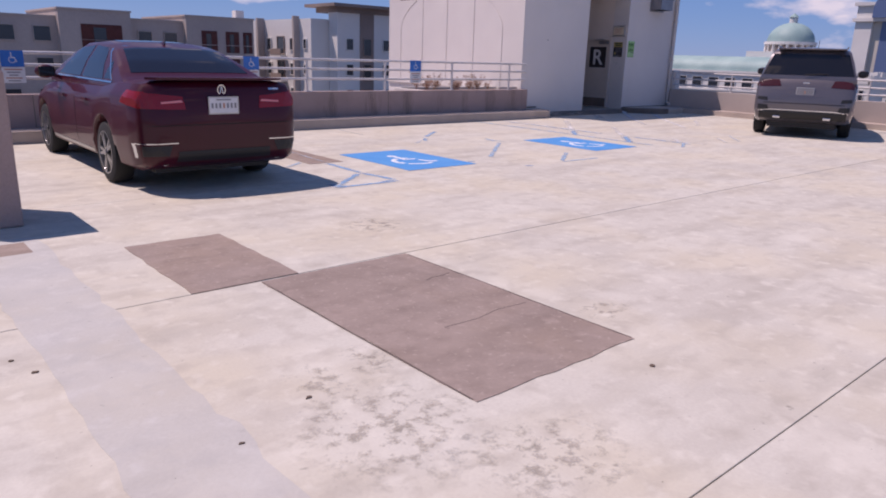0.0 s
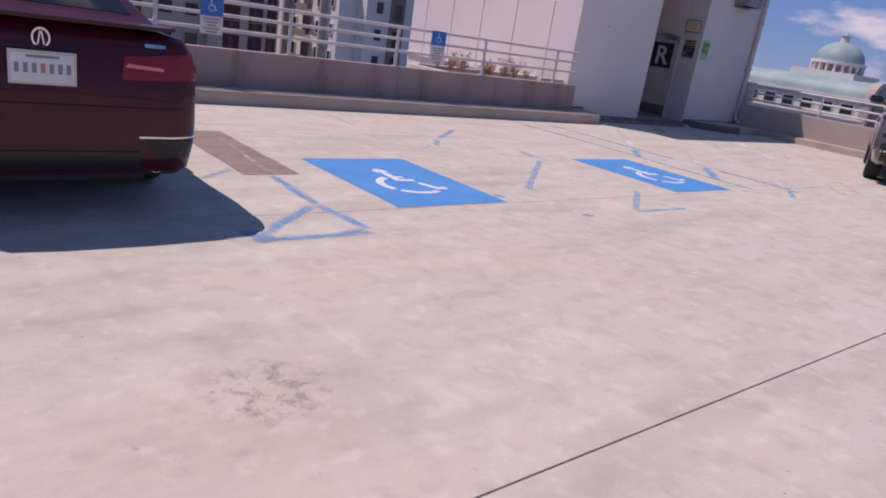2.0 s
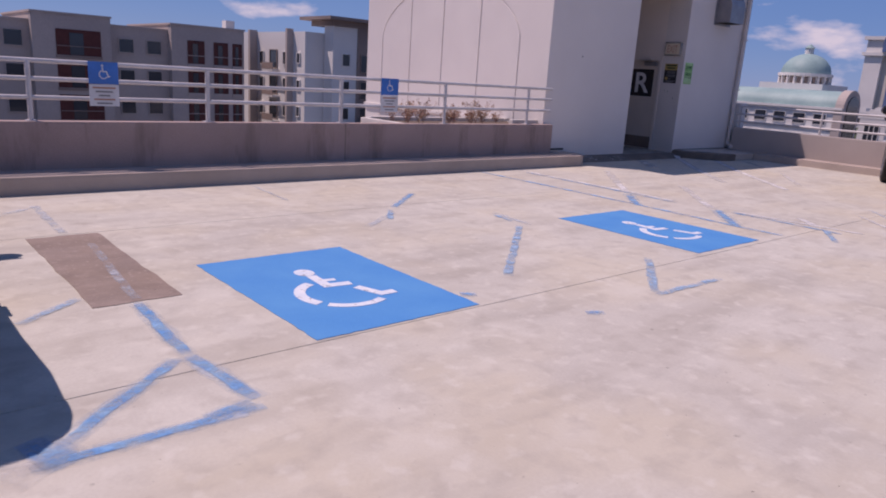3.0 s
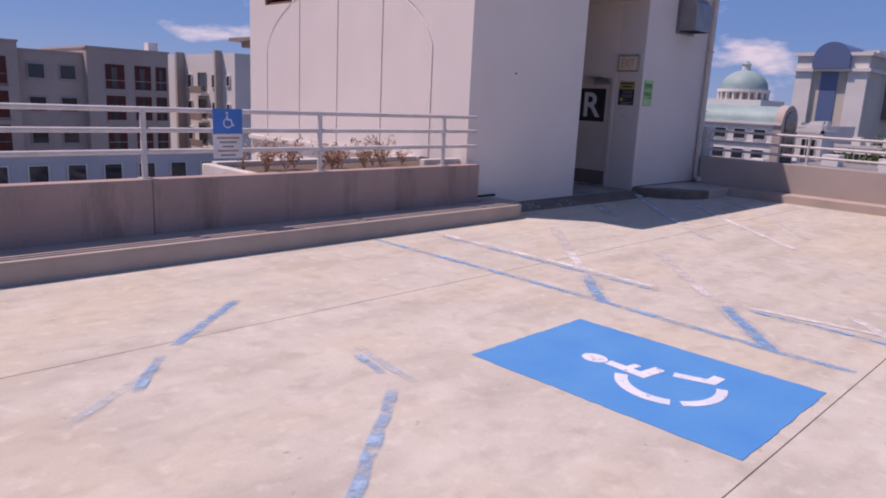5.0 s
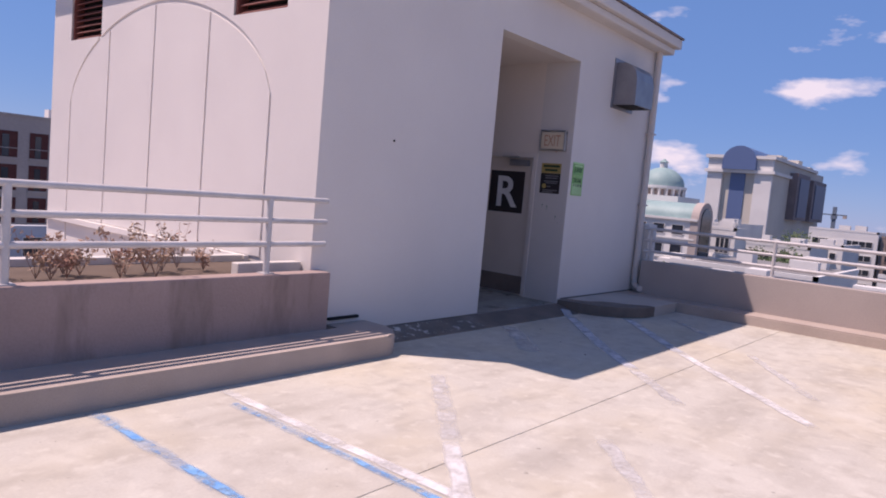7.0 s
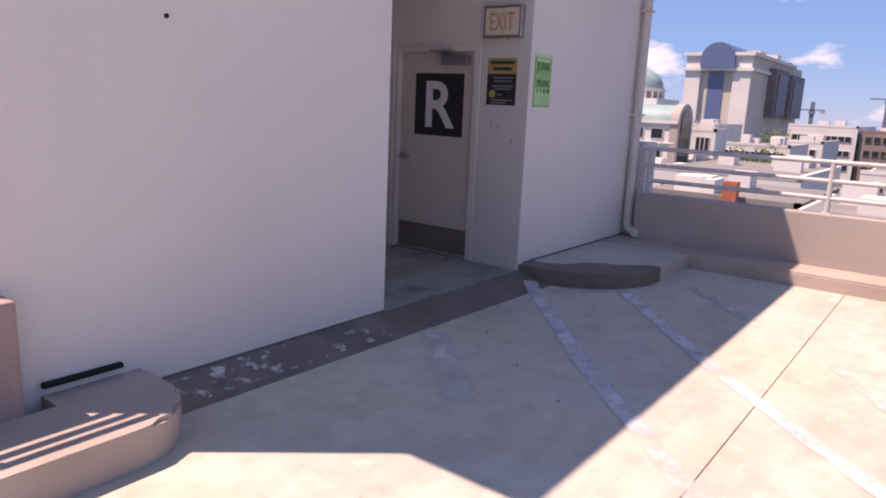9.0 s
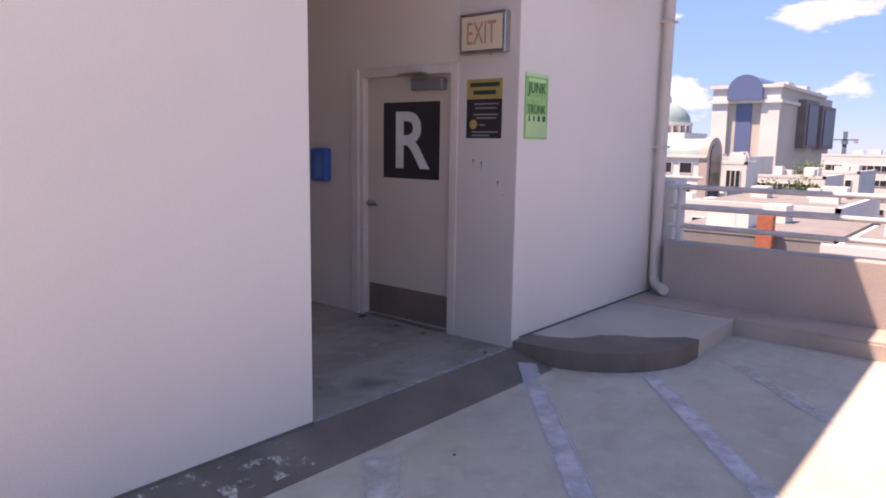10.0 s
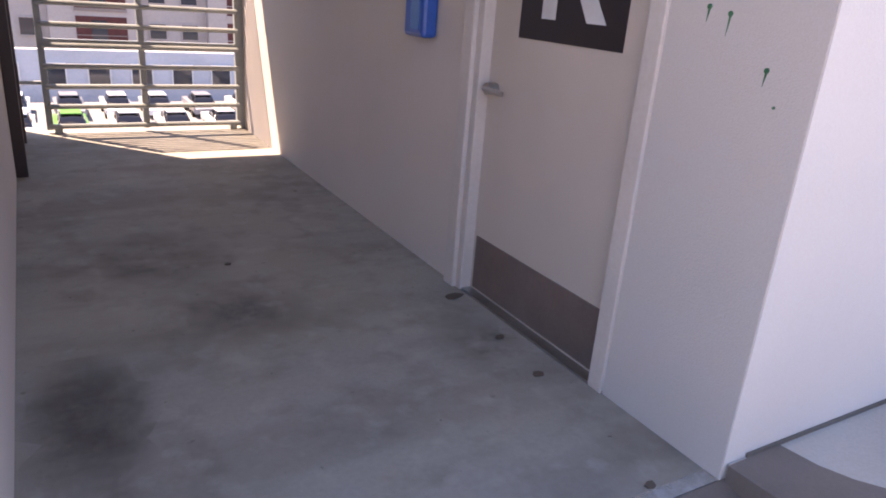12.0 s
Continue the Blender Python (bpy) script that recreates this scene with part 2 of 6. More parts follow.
CHROME = mat("chrome", (0.75, 0.75, 0.75), 0.12, 1.0, bump=0)
RIM = mat("alloy", (0.42, 0.42, 0.43), 0.3, 0.9, bump=0)
TYRE = mat("tyre", (0.018, 0.018, 0.018), 0.85, fine=90)
CAR_GLASS = glass("car_glass", (0.012, 0.011, 0.013))
TAIL = glass("tail_red", (0.24, 0.004, 0.008), 0.25)
TAIL_LIGHT = glass("tail_pink", (0.80, 0.26, 0.26), 0.2)
TAIL_DULL = glass("tail_dull_red", (0.05, 0.008, 0.010), 0.25)
SPLIT = mat("hairline_crack", (0.15, 0.115, 0.10), 0.95)
FAR_GREY = mat("far_grey_wall", (0.46, 0.39, 0.35), 0.9, colour2=(0.40, 0.34, 0.31), scale=0.2, fine=6, bump=0)
FAR_WHITE = mat("far_white_wall", (0.74, 0.72, 0.68), 0.9, colour2=(0.66, 0.64, 0.61), scale=0.15, fine=6, bump=0)
FAR_BROWN = mat("far_brown_wall", (0.30, 0.23, 0.20), 0.9, scale=0.2, fine=6, bump=0)
FAR_BEIGE = mat("far_beige_wall", (0.58, 0.54, 0.47), 0.9, colour2=(0.52, 0.48, 0.42), scale=0.1, fine=4, bump=0)
FAR_ORANGE = mat("far_orange_wall", (0.48, 0.15, 0.085), 0.9, bump=0)
FAR_ROOF = mat("far_gravel_roof", (0.27, 0.26, 0.255), 0.95, colour2=(0.17, 0.165, 0.16), scale=0.35, fine=5, bump=0, contrast=1.0)
COPPER = mat("green_copper", (0.30, 0.43, 0.41), 0.6, colour2=(0.22, 0.34, 0.335), scale=0.3, fine=4, bump=0)
FAR_GLASS = glass("far_window_glass", (0.03, 0.035, 0.045), 0.1)
BLUE_GLASS = glass("blue_curtain_glass", (0.10, 0.15, 0.28), 0.3)
SIDE_GLASS = glass("grey_curtain_glass", (0.075, 0.08, 0.14), 0.45)
ASPHALT = mat("asphalt", (0.075, 0.075, 0.075), 0.9, colour2=(0.05, 0.05, 0.05), scale=0.05, fine=3, bump=0)
LEAF = mat("leaves", (0.06, 0.10, 0.035), 0.7, colour2=(0.035, 0.065, 0.02), scale=1.5, fine=20, bump=0)
BARK = mat("bark", (0.13, 0.10, 0.08), 0.9)
DRY = mat("dry_weed", (0.46, 0.35, 0.26), 0.9, colour2=(0.36, 0.19, 0.14), scale=4)
SOIL = mat("soil", (0.14, 0.10, 0.075), 0.95)
PALE_LEDGE = mat("pale_ledge", (0.66, 0.62, 0.58), 0.9)


# ---- building helpers ----
def box(bm, x0, y0, z0, x1, y1, z1, bevel=0.0):
    vs = [bm.verts.new((x, y, z)) for x in (x0, x1) for y in (y0, y1) for z in (z0, z1)]
    fs = [bm.faces.new([vs[i] for i in q]) for q in ((0, 1, 3, 2), (4, 6, 7, 5), (0, 4, 5, 1), (2, 3, 7, 6), (0, 2, 6, 4), (1, 5, 7, 3))]
    if bevel:
        es = {e for f in fs for e in f.edges}
        bmesh.ops.bevel(bm, geom=list(es), offset=bevel, segments=2, affect="EDGES", profile=0.5)
    return bm


def prism(bm, pts, z0, z1):
    """An upright prism on a plan outline, counterclockwise."""
    lo = [bm.verts.new((x, y, z0)) for x, y in pts]
    hi = [bm.verts.new((x, y, z1)) for x, y in pts]
    bm.faces.new(hi)
    bm.faces.new(lo[::-1])
    k = len(pts)
    for i in range(k):
        bm.faces.new((lo[i], lo[(i + 1) % k], hi[(i + 1) % k], hi[i]))
    return bm


def tube(bm, a, b, r, seg=10, r2=None):
    a, b = Vector(a), Vector(b)
    m = Matrix.Translation((a + b) / 2) @ (b - a).to_track_quat("Z", "Y").to_matrix().to_4x4()
    bmesh.ops.create_cone(bm, cap_ends=True, segments=seg, radius1=r, radius2=r if r2 is None else r2, depth=(b - a).length, matrix=m)
    return bm


def mesh(name, bm, material, smooth=False):
    me = bpy.data.meshes.new(name)
    bmesh.ops.recalc_face_normals(bm, faces=bm.faces)
    bm.to_mesh(me)
    bm.free()
    for m in material if isinstance(material, (list, tuple)) else [material]:
        me.materials.append(m)
    if smooth:
        for p in me.polygons:
            p.use_smooth = True
        me.set_sharp_from_angle(angle=radians(35))
    return me


def part(name, bm, material, parent, label="", smooth=False, kind=""):
    ob = new(name, mesh(name, bm, material, smooth))
    ob.parent = parent
    return tagged(ob, label, kind=kind)


def thing(name, label, category, bm=None, material=None, group="", kind="", smooth=False):
    ob = new(name, mesh(name, bm, material, smooth) if bm is not None else None)
    return tagged(ob, label, category, group, kind)


def B():
    return bmesh.new()


def ribbon(bm, pts, width, z0, z1):
    """A painted stroke along plan points, one strip with mitred corners."""
    p = [Vector(q) for q in pts]
    left, right = [], []
    for i, q in enumerate(p):
        u = (p[i] - p[i - 1]).normalized() if i else (p[1] - p[0]).normalized()
        v = (p[i + 1] - p[i]).normalized() if i < len(p) - 1 else u
        nrm = Vector((-(u.y + v.y), u.x + v.x)).normalized()
        k = width / 2 / max(0.4, nrm.dot(Vector((-u.y, u.x))))
        left.append(q + nrm * k)
        right.append(q - nrm * k)
    rows = [[bm.verts.new((v.x, v.y, z)) for v, z in ((l, z0), (r, z0), (r, z1), (l, z1))] for l, r in zip(left, right)]
    for a, b in zip(rows, rows[1:]):
        for i in range(4):
            bm.faces.new((a[i], a[(i + 1) % 4], b[(i + 1) % 4], b[i]))
    bm.faces.new(rows[0])
    bm.faces.new(rows[-1][::-1])
    return bm


def lettering(text, size, depth=0.002, bold=0.0):
    """Extruded text as a mesh, in the x-y plane with its lower left corner at the origin."""
    cu = bpy.data.curves.new("text", "FONT")
    cu.body, cu.size, cu.extrude, cu.resolution_u = text, size, depth / 2, 4
    cu.offset = bold
    ob = bpy.data.objects.new("text", cu)
    scene.collection.objects.link(ob)
    me = bpy.data.meshes.new_from_object(ob.evaluated_get(bpy.context.evaluated_depsgraph_get()))
    bpy.data.objects.remove(ob)
    bpy.data.curves.remove(cu)
    return me


def letters(name, text, width, height, m, material, parent, label="", bold=0.0):
    """Letters fitted to width x height, laid by the pose m."""
    me = lettering(text, 1.0, bold=bold)
    co = np.array([v.co[:] for v in me.vertices])
    lo, hi = co.min(0), co.max(0)
    fit = Matrix.Diagonal((width / (hi[0] - lo[0]), height / (hi[1] - lo[1]), 1, 1)) @ Matrix.Translation((-lo[0], -lo[1], 0))
    me.transform(m @ fit)
    me.materials.clear()
    me.materials.append(material)
    ob = new(name, me)
    ob.parent = parent
    return tagged(ob, label)


def window_mesh(w, h, frame_mat, pane_mat, bar=0.08, deep=0.12):
    """A window unit facing -y: frame ring and a pane set back in it; origin at the middle of its outer face."""
    bm = B()
    for x0, z0, x1, z1 in ((-w / 2, -h / 2, -w / 2 + bar, h / 2), (w / 2 - bar, -h / 2, w / 2, h / 2), (-w / 2 + bar, -h / 2, w / 2 - bar, -h / 2 + bar), (-w / 2 + bar, h / 2 - bar, w / 2 - bar, h / 2)):
        box(bm, x0, 0, z0, x1, deep, z1)
    fr = mesh("window_frame", bm, frame_mat)
    bm = box(B(), -w / 2 + bar, deep * 0.6, -h / 2 + bar, w / 2 - bar, deep * 0.9, h / 2 - bar)
    pane = mesh("pane", bm, pane_mat)
    return fr, pane


def put_window(meshes, m, parent):
    fr = new("window", meshes[0])
    fr.parent, fr.matrix_basis = parent, m
    pn = new("pane", meshes[1])
    pn.parent = fr
    return fr


# ---- the deck ----
XW, XE, YS, YN = -34.0, 21.1, -34.0, 13.62
deck = thing("floor", "pale weathered concrete rooftop parking deck with sealed joints", "parking deck", box(B(), XW, YS, -0.45, XE, YN, -0.012), SEALANT, kind="structure")
JOINTS = [1.97 + 3.04 * i for i in range(-12, 4)]
edges = [YS] + [j for j in JOINTS if YS < j < YN] + [YN]


for y0, y1 in zip(edges, edges[1:]):
    for x0, x1 in ((XW, -12.0), (-12.0, XE)):
        g0, g1 = [0.004 if abs(v - 5.01) < 0.1 else 0.0026 for v in (y0, y1)]
        part("deck_panel", box(B(), x0 + 0.002, y0 + g0, -0.20, x1 - 0.002, y1 - g1, 0.0, 0.003), CONCRETE, deck)


def ragged(x0, y0, x1, y1, step=0.12, amp=0.010, seed=0):
    rnd = random.Random(seed)
    pts = []
    for (xa, ya), (xb, yb) in (((x0, y0), (x1, y0)), ((x1, y0), (x1, y1)), ((x1, y1), (x0, y1)), ((x0, y1), (x0, y0))):
        k = max(2, int(math.hypot(xb - xa, yb - ya) / step))
        for i in range(k):
            f = i / k
            a = amp if i else 0
            pts.append((xa + (xb - xa) * f + rnd.uniform(-a, a), ya + (yb - ya) * f + rnd.uniform(-a, a)))
    return pts


for k, (x0, y0, x1, y1) in enumerate(((2.35, 5.015, 3.09, 6.32), (2.80, 2.93, 3.985, 4.985), (5.6, 9.17, 6.12, 11.04))):
    thing("concrete_patch", ("square", "long", "narrow")[k] + " brown mortar repair patch set in the concrete deck", "repair patch", prism(B(), ragged(x0, y0, x1, y1, seed=k), -0.01, 0.004), PATCH, group="deck repair patches")
    if k == 1:
        for pts, w in (([(3.985, 4.95), (3.992, 4.2), (3.983, 3.4), (3.985, 2.95)], 0.009), ([(2.80, 4.96), (2.794, 4.0), (2.80, 2.96)], 0.007), ([(3.94, 4.42), (3.86, 4.40), (3.78, 4.41), (3.70, 4.38)], 0.007), ([(3.93, 3.68), (3.7, 3.70), (3.5, 3.66), (3.25, 3.67)], 0.005)):
            part("crack", ribbon(B(), pts, w, 0.003, 0.0048 + w * 0.02), SPLIT, bpy.context.scene.objects["concrete_patch.001"])
thing("concrete_patch", "small brown mortar patch at the edge of the gutter strip", "repair patch", prism(B(), ragged(1.25, 6.54, 1.79, 6.88, seed=8), -0.01, 0.002), PATCH, group="deck repair patches")


part("gutter_strip", prism(B(), ragged(1.42, -12.0, 1.89, 7.0, 0.15, 0.025, seed=31), -0.002, 0.0018), STRIP, deck, "smoother pale concrete strip")

# spalled, pitted places in the deck
SPALLS = ((1.95, 2.55, 2.80, 3.45), (2.55, 3.40, 2.80, 3.75), (2.2, 3.4, 2.5, 3.75), (2.35, 2.15, 3.1, 2.75), (4.04, 3.19, 4.44, 3.43), (4.04, 5.63, 4.63, 6.13))
PIT = worn(mat("spalled_concrete", (0.37, 0.335, 0.28), 0.95, colour2=(0.47, 0.43, 0.37), scale=9, fine=60, bump=0.5), 11, 0.50, 0.66, soft=True)
for x0, y0, x1, y1 in SPALLS:
    part("spall", prism(B(), ragged(x0, y0, x1, y1, 0.1, 0.05, seed=int(x0 * 50)), -0.002, 0.0016), PIT, deck, "pitted spalled surface")


# ---- painted markings ----
FILM = [0]


def stroke(name, label, pts, width, material, z=0.0, group="painted lines"):
    FILM[0] += 1
    half, rnd_, ragged_by = width * 0.40, random.Random(FILM[0]), 0.15 if material is WHITE_SHADED else 1.0
    bm = B()
    film = bm.verts.layers.float.new("film")
    zz = z + 0.0018 + 0.00008 * FILM[0]
    run = sum(math.dist(a, b) for a, b in zip(pts, pts[1:]))
    done, rows = 0.0, []
    for i, (a, b) in enumerate(zip(pts, pts[1:])):
        d = math.dist(a, b)
        ux, uy = (b[0] - a[0]) / d, (b[1] - a[1]) / d
        k = max(2, int(d / 0.11))
        for j in range(k + 1 if i == len(pts) - 2 else k):
            f = j / k
            x, y, at_end = a[0] + ux * d * f, a[1] + uy * d * f, min(1.0, (min(done + d * f, run - done - d * f) + 0.02) / 0.08)
            w, off, dense = half * (1 + ragged_by * rnd_.uniform(-0.15, 0.15)), ragged_by * rnd_.uniform(-0.006, 0.006), rnd_.uniform(0.85, 1.0) * at_end
            row = []
            for q, v in ((-1.0, 0.0), (-0.62, 1.0), (0.62, 1.0), (1.0, 0.0)):
                vert = bm.verts.new((x - uy * (q * w + off), y + ux * (q * w + off), zz))
                vert[film] = v * dense
                row.append(vert)
            rows.append(row)
        done += d
    for p, q in zip(rows, rows[1:]):
        for i in range(3):
            bm.faces.new((p[i], p[i + 1], q[i + 1], q[i]))
    return thing(name, label, "painted line", bm, material, group=group)


def wheelchair(x0, y0, parent):
    """The wheelchair figure, drawn from its plate's lower corner."""
    z0, z1 = 0.0045, 0.0062
    bm = B()
    cx, cy = 0.57, 1.155
    prism(bm, [(x0 + cx + 0.072 * math.cos(a), y0 + cy + 0.085 * math.sin(a)) for a in [i * math.tau / 14 for i in range(14)]], z0, z1)
    part("head", bm, WHITE, parent, "white painted head")
    part("torso", ribbon(B(), [(x0 + 0.575, y0 + 1.065), (x0 + 0.557, y0 + 0.82), (x0 + 0.73, y0 + 0.795)], 0.075, z0, z1), WHITE, parent)
    part("arm", ribbon(B(), [(x0 + 0.60, y0 + 0.93), (x0 + 0.68, y0 + 0.915)], 0.05, z0, z1 - 0.0003), WHITE, parent)
    part("leg", ribbon(B(), [(x0 + 0.713, y0 + 0.70), (x0 + 0.782, y0 + 0.50), (x0 + 0.893, y0 + 0.50)], 0.07, z0, z1 + 0.0006), WHITE, parent)

    def arc(a0, a1):
        return [(x0 + 0.58 + 0.29 * math.cos(radians(a)), y0 + 0.65 + 0.275 * math.sin(radians(a))) for a in range(a0, a1 + 1, 8)]
    part("wheel_arc", ribbon(B(), arc(112, 208), 0.075, z0, z1 + 0.0003), WHITE, parent)
    part("wheel_arc", ribbon(B(), arc(220, 300), 0.06, z0, z1 + 0.0003), WHITE, parent)


for k, (x0, y0, x1, y1) in enumerate(((6.443, 8.075, 7.65, 9.77), (10.47, 8.122, 11.65, 9.80))):
    pad = thing("accessible_parking_symbol", "bright blue painted rectangle with a white wheelchair figure", "floor marking", prism(B(), ragged(x0, y0, x1, y1, 0.05, 0.005, seed=20 + k), 0.001, 0.004), BLUE, group="accessible parking symbols")
    wheelchair(x0, y0, pad)

FB, FW, FF = "worn blue paint line on the concrete deck", "worn white paint line on the concrete deck", "faded trace of blue paint on the deck"
for pts, w in (([(5.84, 9.15), (5.80, 8.25)], 0.09), ([(5.80, 8.25), (5.87, 7.62)], 0.10), ([(5.74, 8.22), (5.10, 7.66)], 0.09), ([(4.98, 7.55), (5.87, 7.54)], 0.09),
               ([(5.02, 7.76), (5.10, 7.50)], 0.16), ([(5.84, 7.6), (5.62, 7.57)], 0.10), ([(9.90, 11.66), (9.13, 11.02)], 0.09), ([(8.15, 7.60), (8.26, 7.53)], 0.08), ([(7.68, 8.30), (7.78, 8.24)], 0.09),
               ([(12.22, 12.93), (12.22, 11.0), (12.20, 9.90), (12.14, 8.60), (12.15, 8.1)], 0.085), ([(12.98, 12.6), (12.95, 11.2), (12.93, 10.5), (12.90, 9.84)], 0.07), ([(12.86, 10.56), (12.45, 10.20), (12.20, 9.97)], 0.14),
               ([(12.94, 9.29), (12.14, 8.61)], 0.14), ([(12.97, 9.10), (12.98, 8.60), (12.95, 7.8)], 0.075)):
    stroke("blue_line", FB, pts, w, BLUE_DASH if len(pts) > 2 else BLUE_WORN, 0.0022)
    stroke("faint_blue_line", FF, pts, w * 1.7, BLUE_FAINT)
for pts, w in (([(5.21, 9.08), (5.58, 9.38)], 0.09), ([(9.75, 9.7), (8.30, 8.46)], 0.10), ([(9.85, 8.25), (8.98, 7.62)], 0.10), ([(8.94, 7.58), (9.82, 7.56)], 0.09), ([(9.0, 10.90), (8.69, 10.48)], 0.09), ([(13.0, 8.0), (12.34, 7.62)], 0.10), ([(9.92, 10.28), (9.84, 9.9)], 0.08)):
    stroke("blue_line", FB, pts, w, BLUE_THIN, 0.0022)
for pts, w in (([(5.91, 12.4), (5.88, 11.1)], 0.10), ([(5.55, 12.0), (5.95, 12.35)], 0.1), ([(8.32, 12.8), (8.24, 11.76)], 0.08), ([(9.0, 10.80), (8.28, 10.3)], 0.11), ([(10.0, 10.35), (9.9, 9.7)], 0.1), ([(5.98, 10.7), (5.85, 9.2)], 0.08),
               ([(15.3, 8.3), (14.4, 7.6)], 0.1)):
    stroke("faint_blue_line", FF, pts, w, BLUE_FAINT, 0.005 if pts[0] == (5.98, 10.7) else 0)
# sun and shade put into the paint: solid within the tower's shadow, fainter beyond
for pts, w, paint in (([(13.08, 12.88), (13.05, 11.5), (13.05, 10.7), (12.99, 9.88)], 0.12, WHITE_WORN), ([(14.71, 12.30), (13.62, 11.28)], 0.20, WHITE_FAINT), ([(13.62, 11.28), (12.96, 10.66)], 0.17, WHITE_WORN), ([(14.47, 10.69), (13.42, 9.78)], 0.16, WHITE_FAINT), ([(13.42, 9.78), (12.98, 9.36)], 0.17, WHITE_WORN),
                      ([(13.05, 9.12), (13.12, 8.6), (13.22, 7.66)], 0.11, WHITE_WORN), ([(13.5, 8.5), (13.08, 8.1)], 0.14, WHITE_WORN), ([(18.50, 13.19), (17.13, 12.02), (16.50, 11.40)], 0.19, WHITE_SHADED), ([(16.50, 11.40), (15.7, 10.65)], 0.17, WHITE_FAINT),
                      ([(19.18, 12.68), (17.67, 11.38)], 0.19, WHITE_SHADED), ([(17.67, 11.38), (16.05, 9.77)], 0.16, WHITE_WORN), ([(19.80, 12.28), (19.04, 11.5)], 0.16, WHITE_FAINT), ([(18.4, 10.88), (16.93, 9.93)], 0.13, WHITE_FAINT), ([(17.08, 13.19), (16.19, 12.32)], 0.30, WHITE_FAINT),
                      ([(4.86, 7.66), (5.0, 7.46)], 0.20, WHITE_FAINT), ([(14.6, 8.2), (13.9, 7.6)], 0.09, WHITE_FAINT)):
    stroke("white_line", FW, pts, w, paint, -0.0005)

rnd = random.Random(5)
for x, y, r in ((2.24, 3.41, 0.03), (1.85, 3.24, 0.025), (3.76, 2.67, 0.035), (1.31, 4.58, 0.03), (1.37, 4.38, 0.035), (16.6, 11.95, 0.02), (17.3, 12.9, 0.02), (16.9, 12.4, 0.018), (18.66, 14.31, 0.03), (18.72, 15.05, 0.055), (18.59, 13.65, 0.025), (17.85, 15.78, 0.02), (18.70, 14.62, 0.025)):
    zz, r = 0.087 if y > 13.6 else 0.0, r * (1.0 if y > 13.6 else 0.6)
    thing("debris", "small dark scrap of debris lying on the concrete", "debris", prism(B(), [(x + r * rnd.uniform(0.5, 1.1) * math.cos(a * 0.9), y + r * rnd.uniform(0.3, 0.7) * math.sin(a * 0.9)) for a in range(7)], zz, zz + 0.006), SOIL, group="scraps on the deck")


# ---- kerbs, parapets ----
def bar(name, bm, material, label, category="kerb", kind="structure"):
    return thing(name, label, category, bm, material, kind=kind)


out = [(XW, 12.95), (14.72, 12.95)] + [(14.72 + 0.36 * math.sin(radians(a)), 13.31 - 0.36 * math.cos(radians(a))) for a in range(10, 91, 10)] + [(15.08, 13.578), (14.60, 13.578), (14.60, 13.42), (XW, 13.42)]
bm = prism(B(), out, 0.0, 0.185)
bmesh.ops.bevel(bm, geom=[e for e in bm.edges if all(v.co.z > 0.17 for v in e.verts) and all(v.co.y < 13.56 for v in e.verts) and min(v.co.y for v in e.verts) < 13.41], offset=0.022, segments=2, affect="EDGES")
bar("kerb_north", bm, KERB, "worn brown concrete kerb with a rounded end")
wall_n = bar("parapet_north", box(B(), XW, 13.42, -0.45, 14.47, 13.578, 0.70, 0.012), PARAPET, "stained brown concrete parapet under a metal railing", "parapet")
for x in (-12.0, -3.0, 3.2, 10.02):
    part("joint", box(B(), x, 13.4185, 0.186, x + 0.012, 13.4225, 0.69), SEALANT, wall_n)
bm = box(B(), 20.63, YS, 0.0, 21.1, 13.578, 0.14)
bmesh.ops.bevel(bm, geom=[e for e in bm.edges if all(v.co.z > 0.1 and v.co.x < 20.7 for v in e.verts)], offset=0.02, segments=2, affect="EDGES")
box(bm, 21.1, 13.396, -0.3, 21.30, 13.578, 0.14)
bar("kerb_east", bm, KERB, "worn concrete kerb along the parapet")
bar("parapet_east", box(B(), 21.1, YS, -0.45, 21.30, 13.395, 0.675, 0.012), PARAPET_EAST, "plain concrete parapet under a metal railing", "parapet")
bar("pilaster", box(B(), 21.302, 13.40, -0.45, 21.62, 13.95, 1.25, 0.01), STUCCO, "short pale stucco pier beside the stair tower", "pier")
bar("parapet_south", box(B(), XW, YS - 0.2, -0.45, XE, YS, 0.775), PARAPET, "concrete parapet closing the deck", "parapet")
bar("parapet_west", box(B(), XW - 0.2, YS, -0.45, XW, YN, 0.775), PARAPET, "concrete parapet closing the deck", "parapet")


def railing(name, label, a, b, posts, base, zs, axis, start, step):
    """Round rails on posts, along x (axis 0) or y (axis 1)."""
    rail = thing(name, label, "railing")
    for z in zs:
        p, q = ((a[0], a[1], z), (b[0], b[1], z))
        part("rail", tube(B(), p, q, 0.024, 12), RAIL, rail, smooth=True)
    first = None
    for i in range(posts):
        o = start - step * i
        x, y = (o, a[1]) if axis == 0 else (a[0], o)
        bm = tube(B(), (0, 0, base - 0.0), (0, 0, zs[0] - 0.005), 0.027, 12)
        box(bm, -0.05, -0.05, base - 0.004, 0.05, 0.05, base + 0.01)
        if first is None:
            first = part("post", bm, RAIL, rail, smooth=True)
            first.location = (x, y, 0)
        else:
            bm.free()
            c = new("post", first.data)
            c.parent, c.location = rail, (x, y, 0)
    return rail


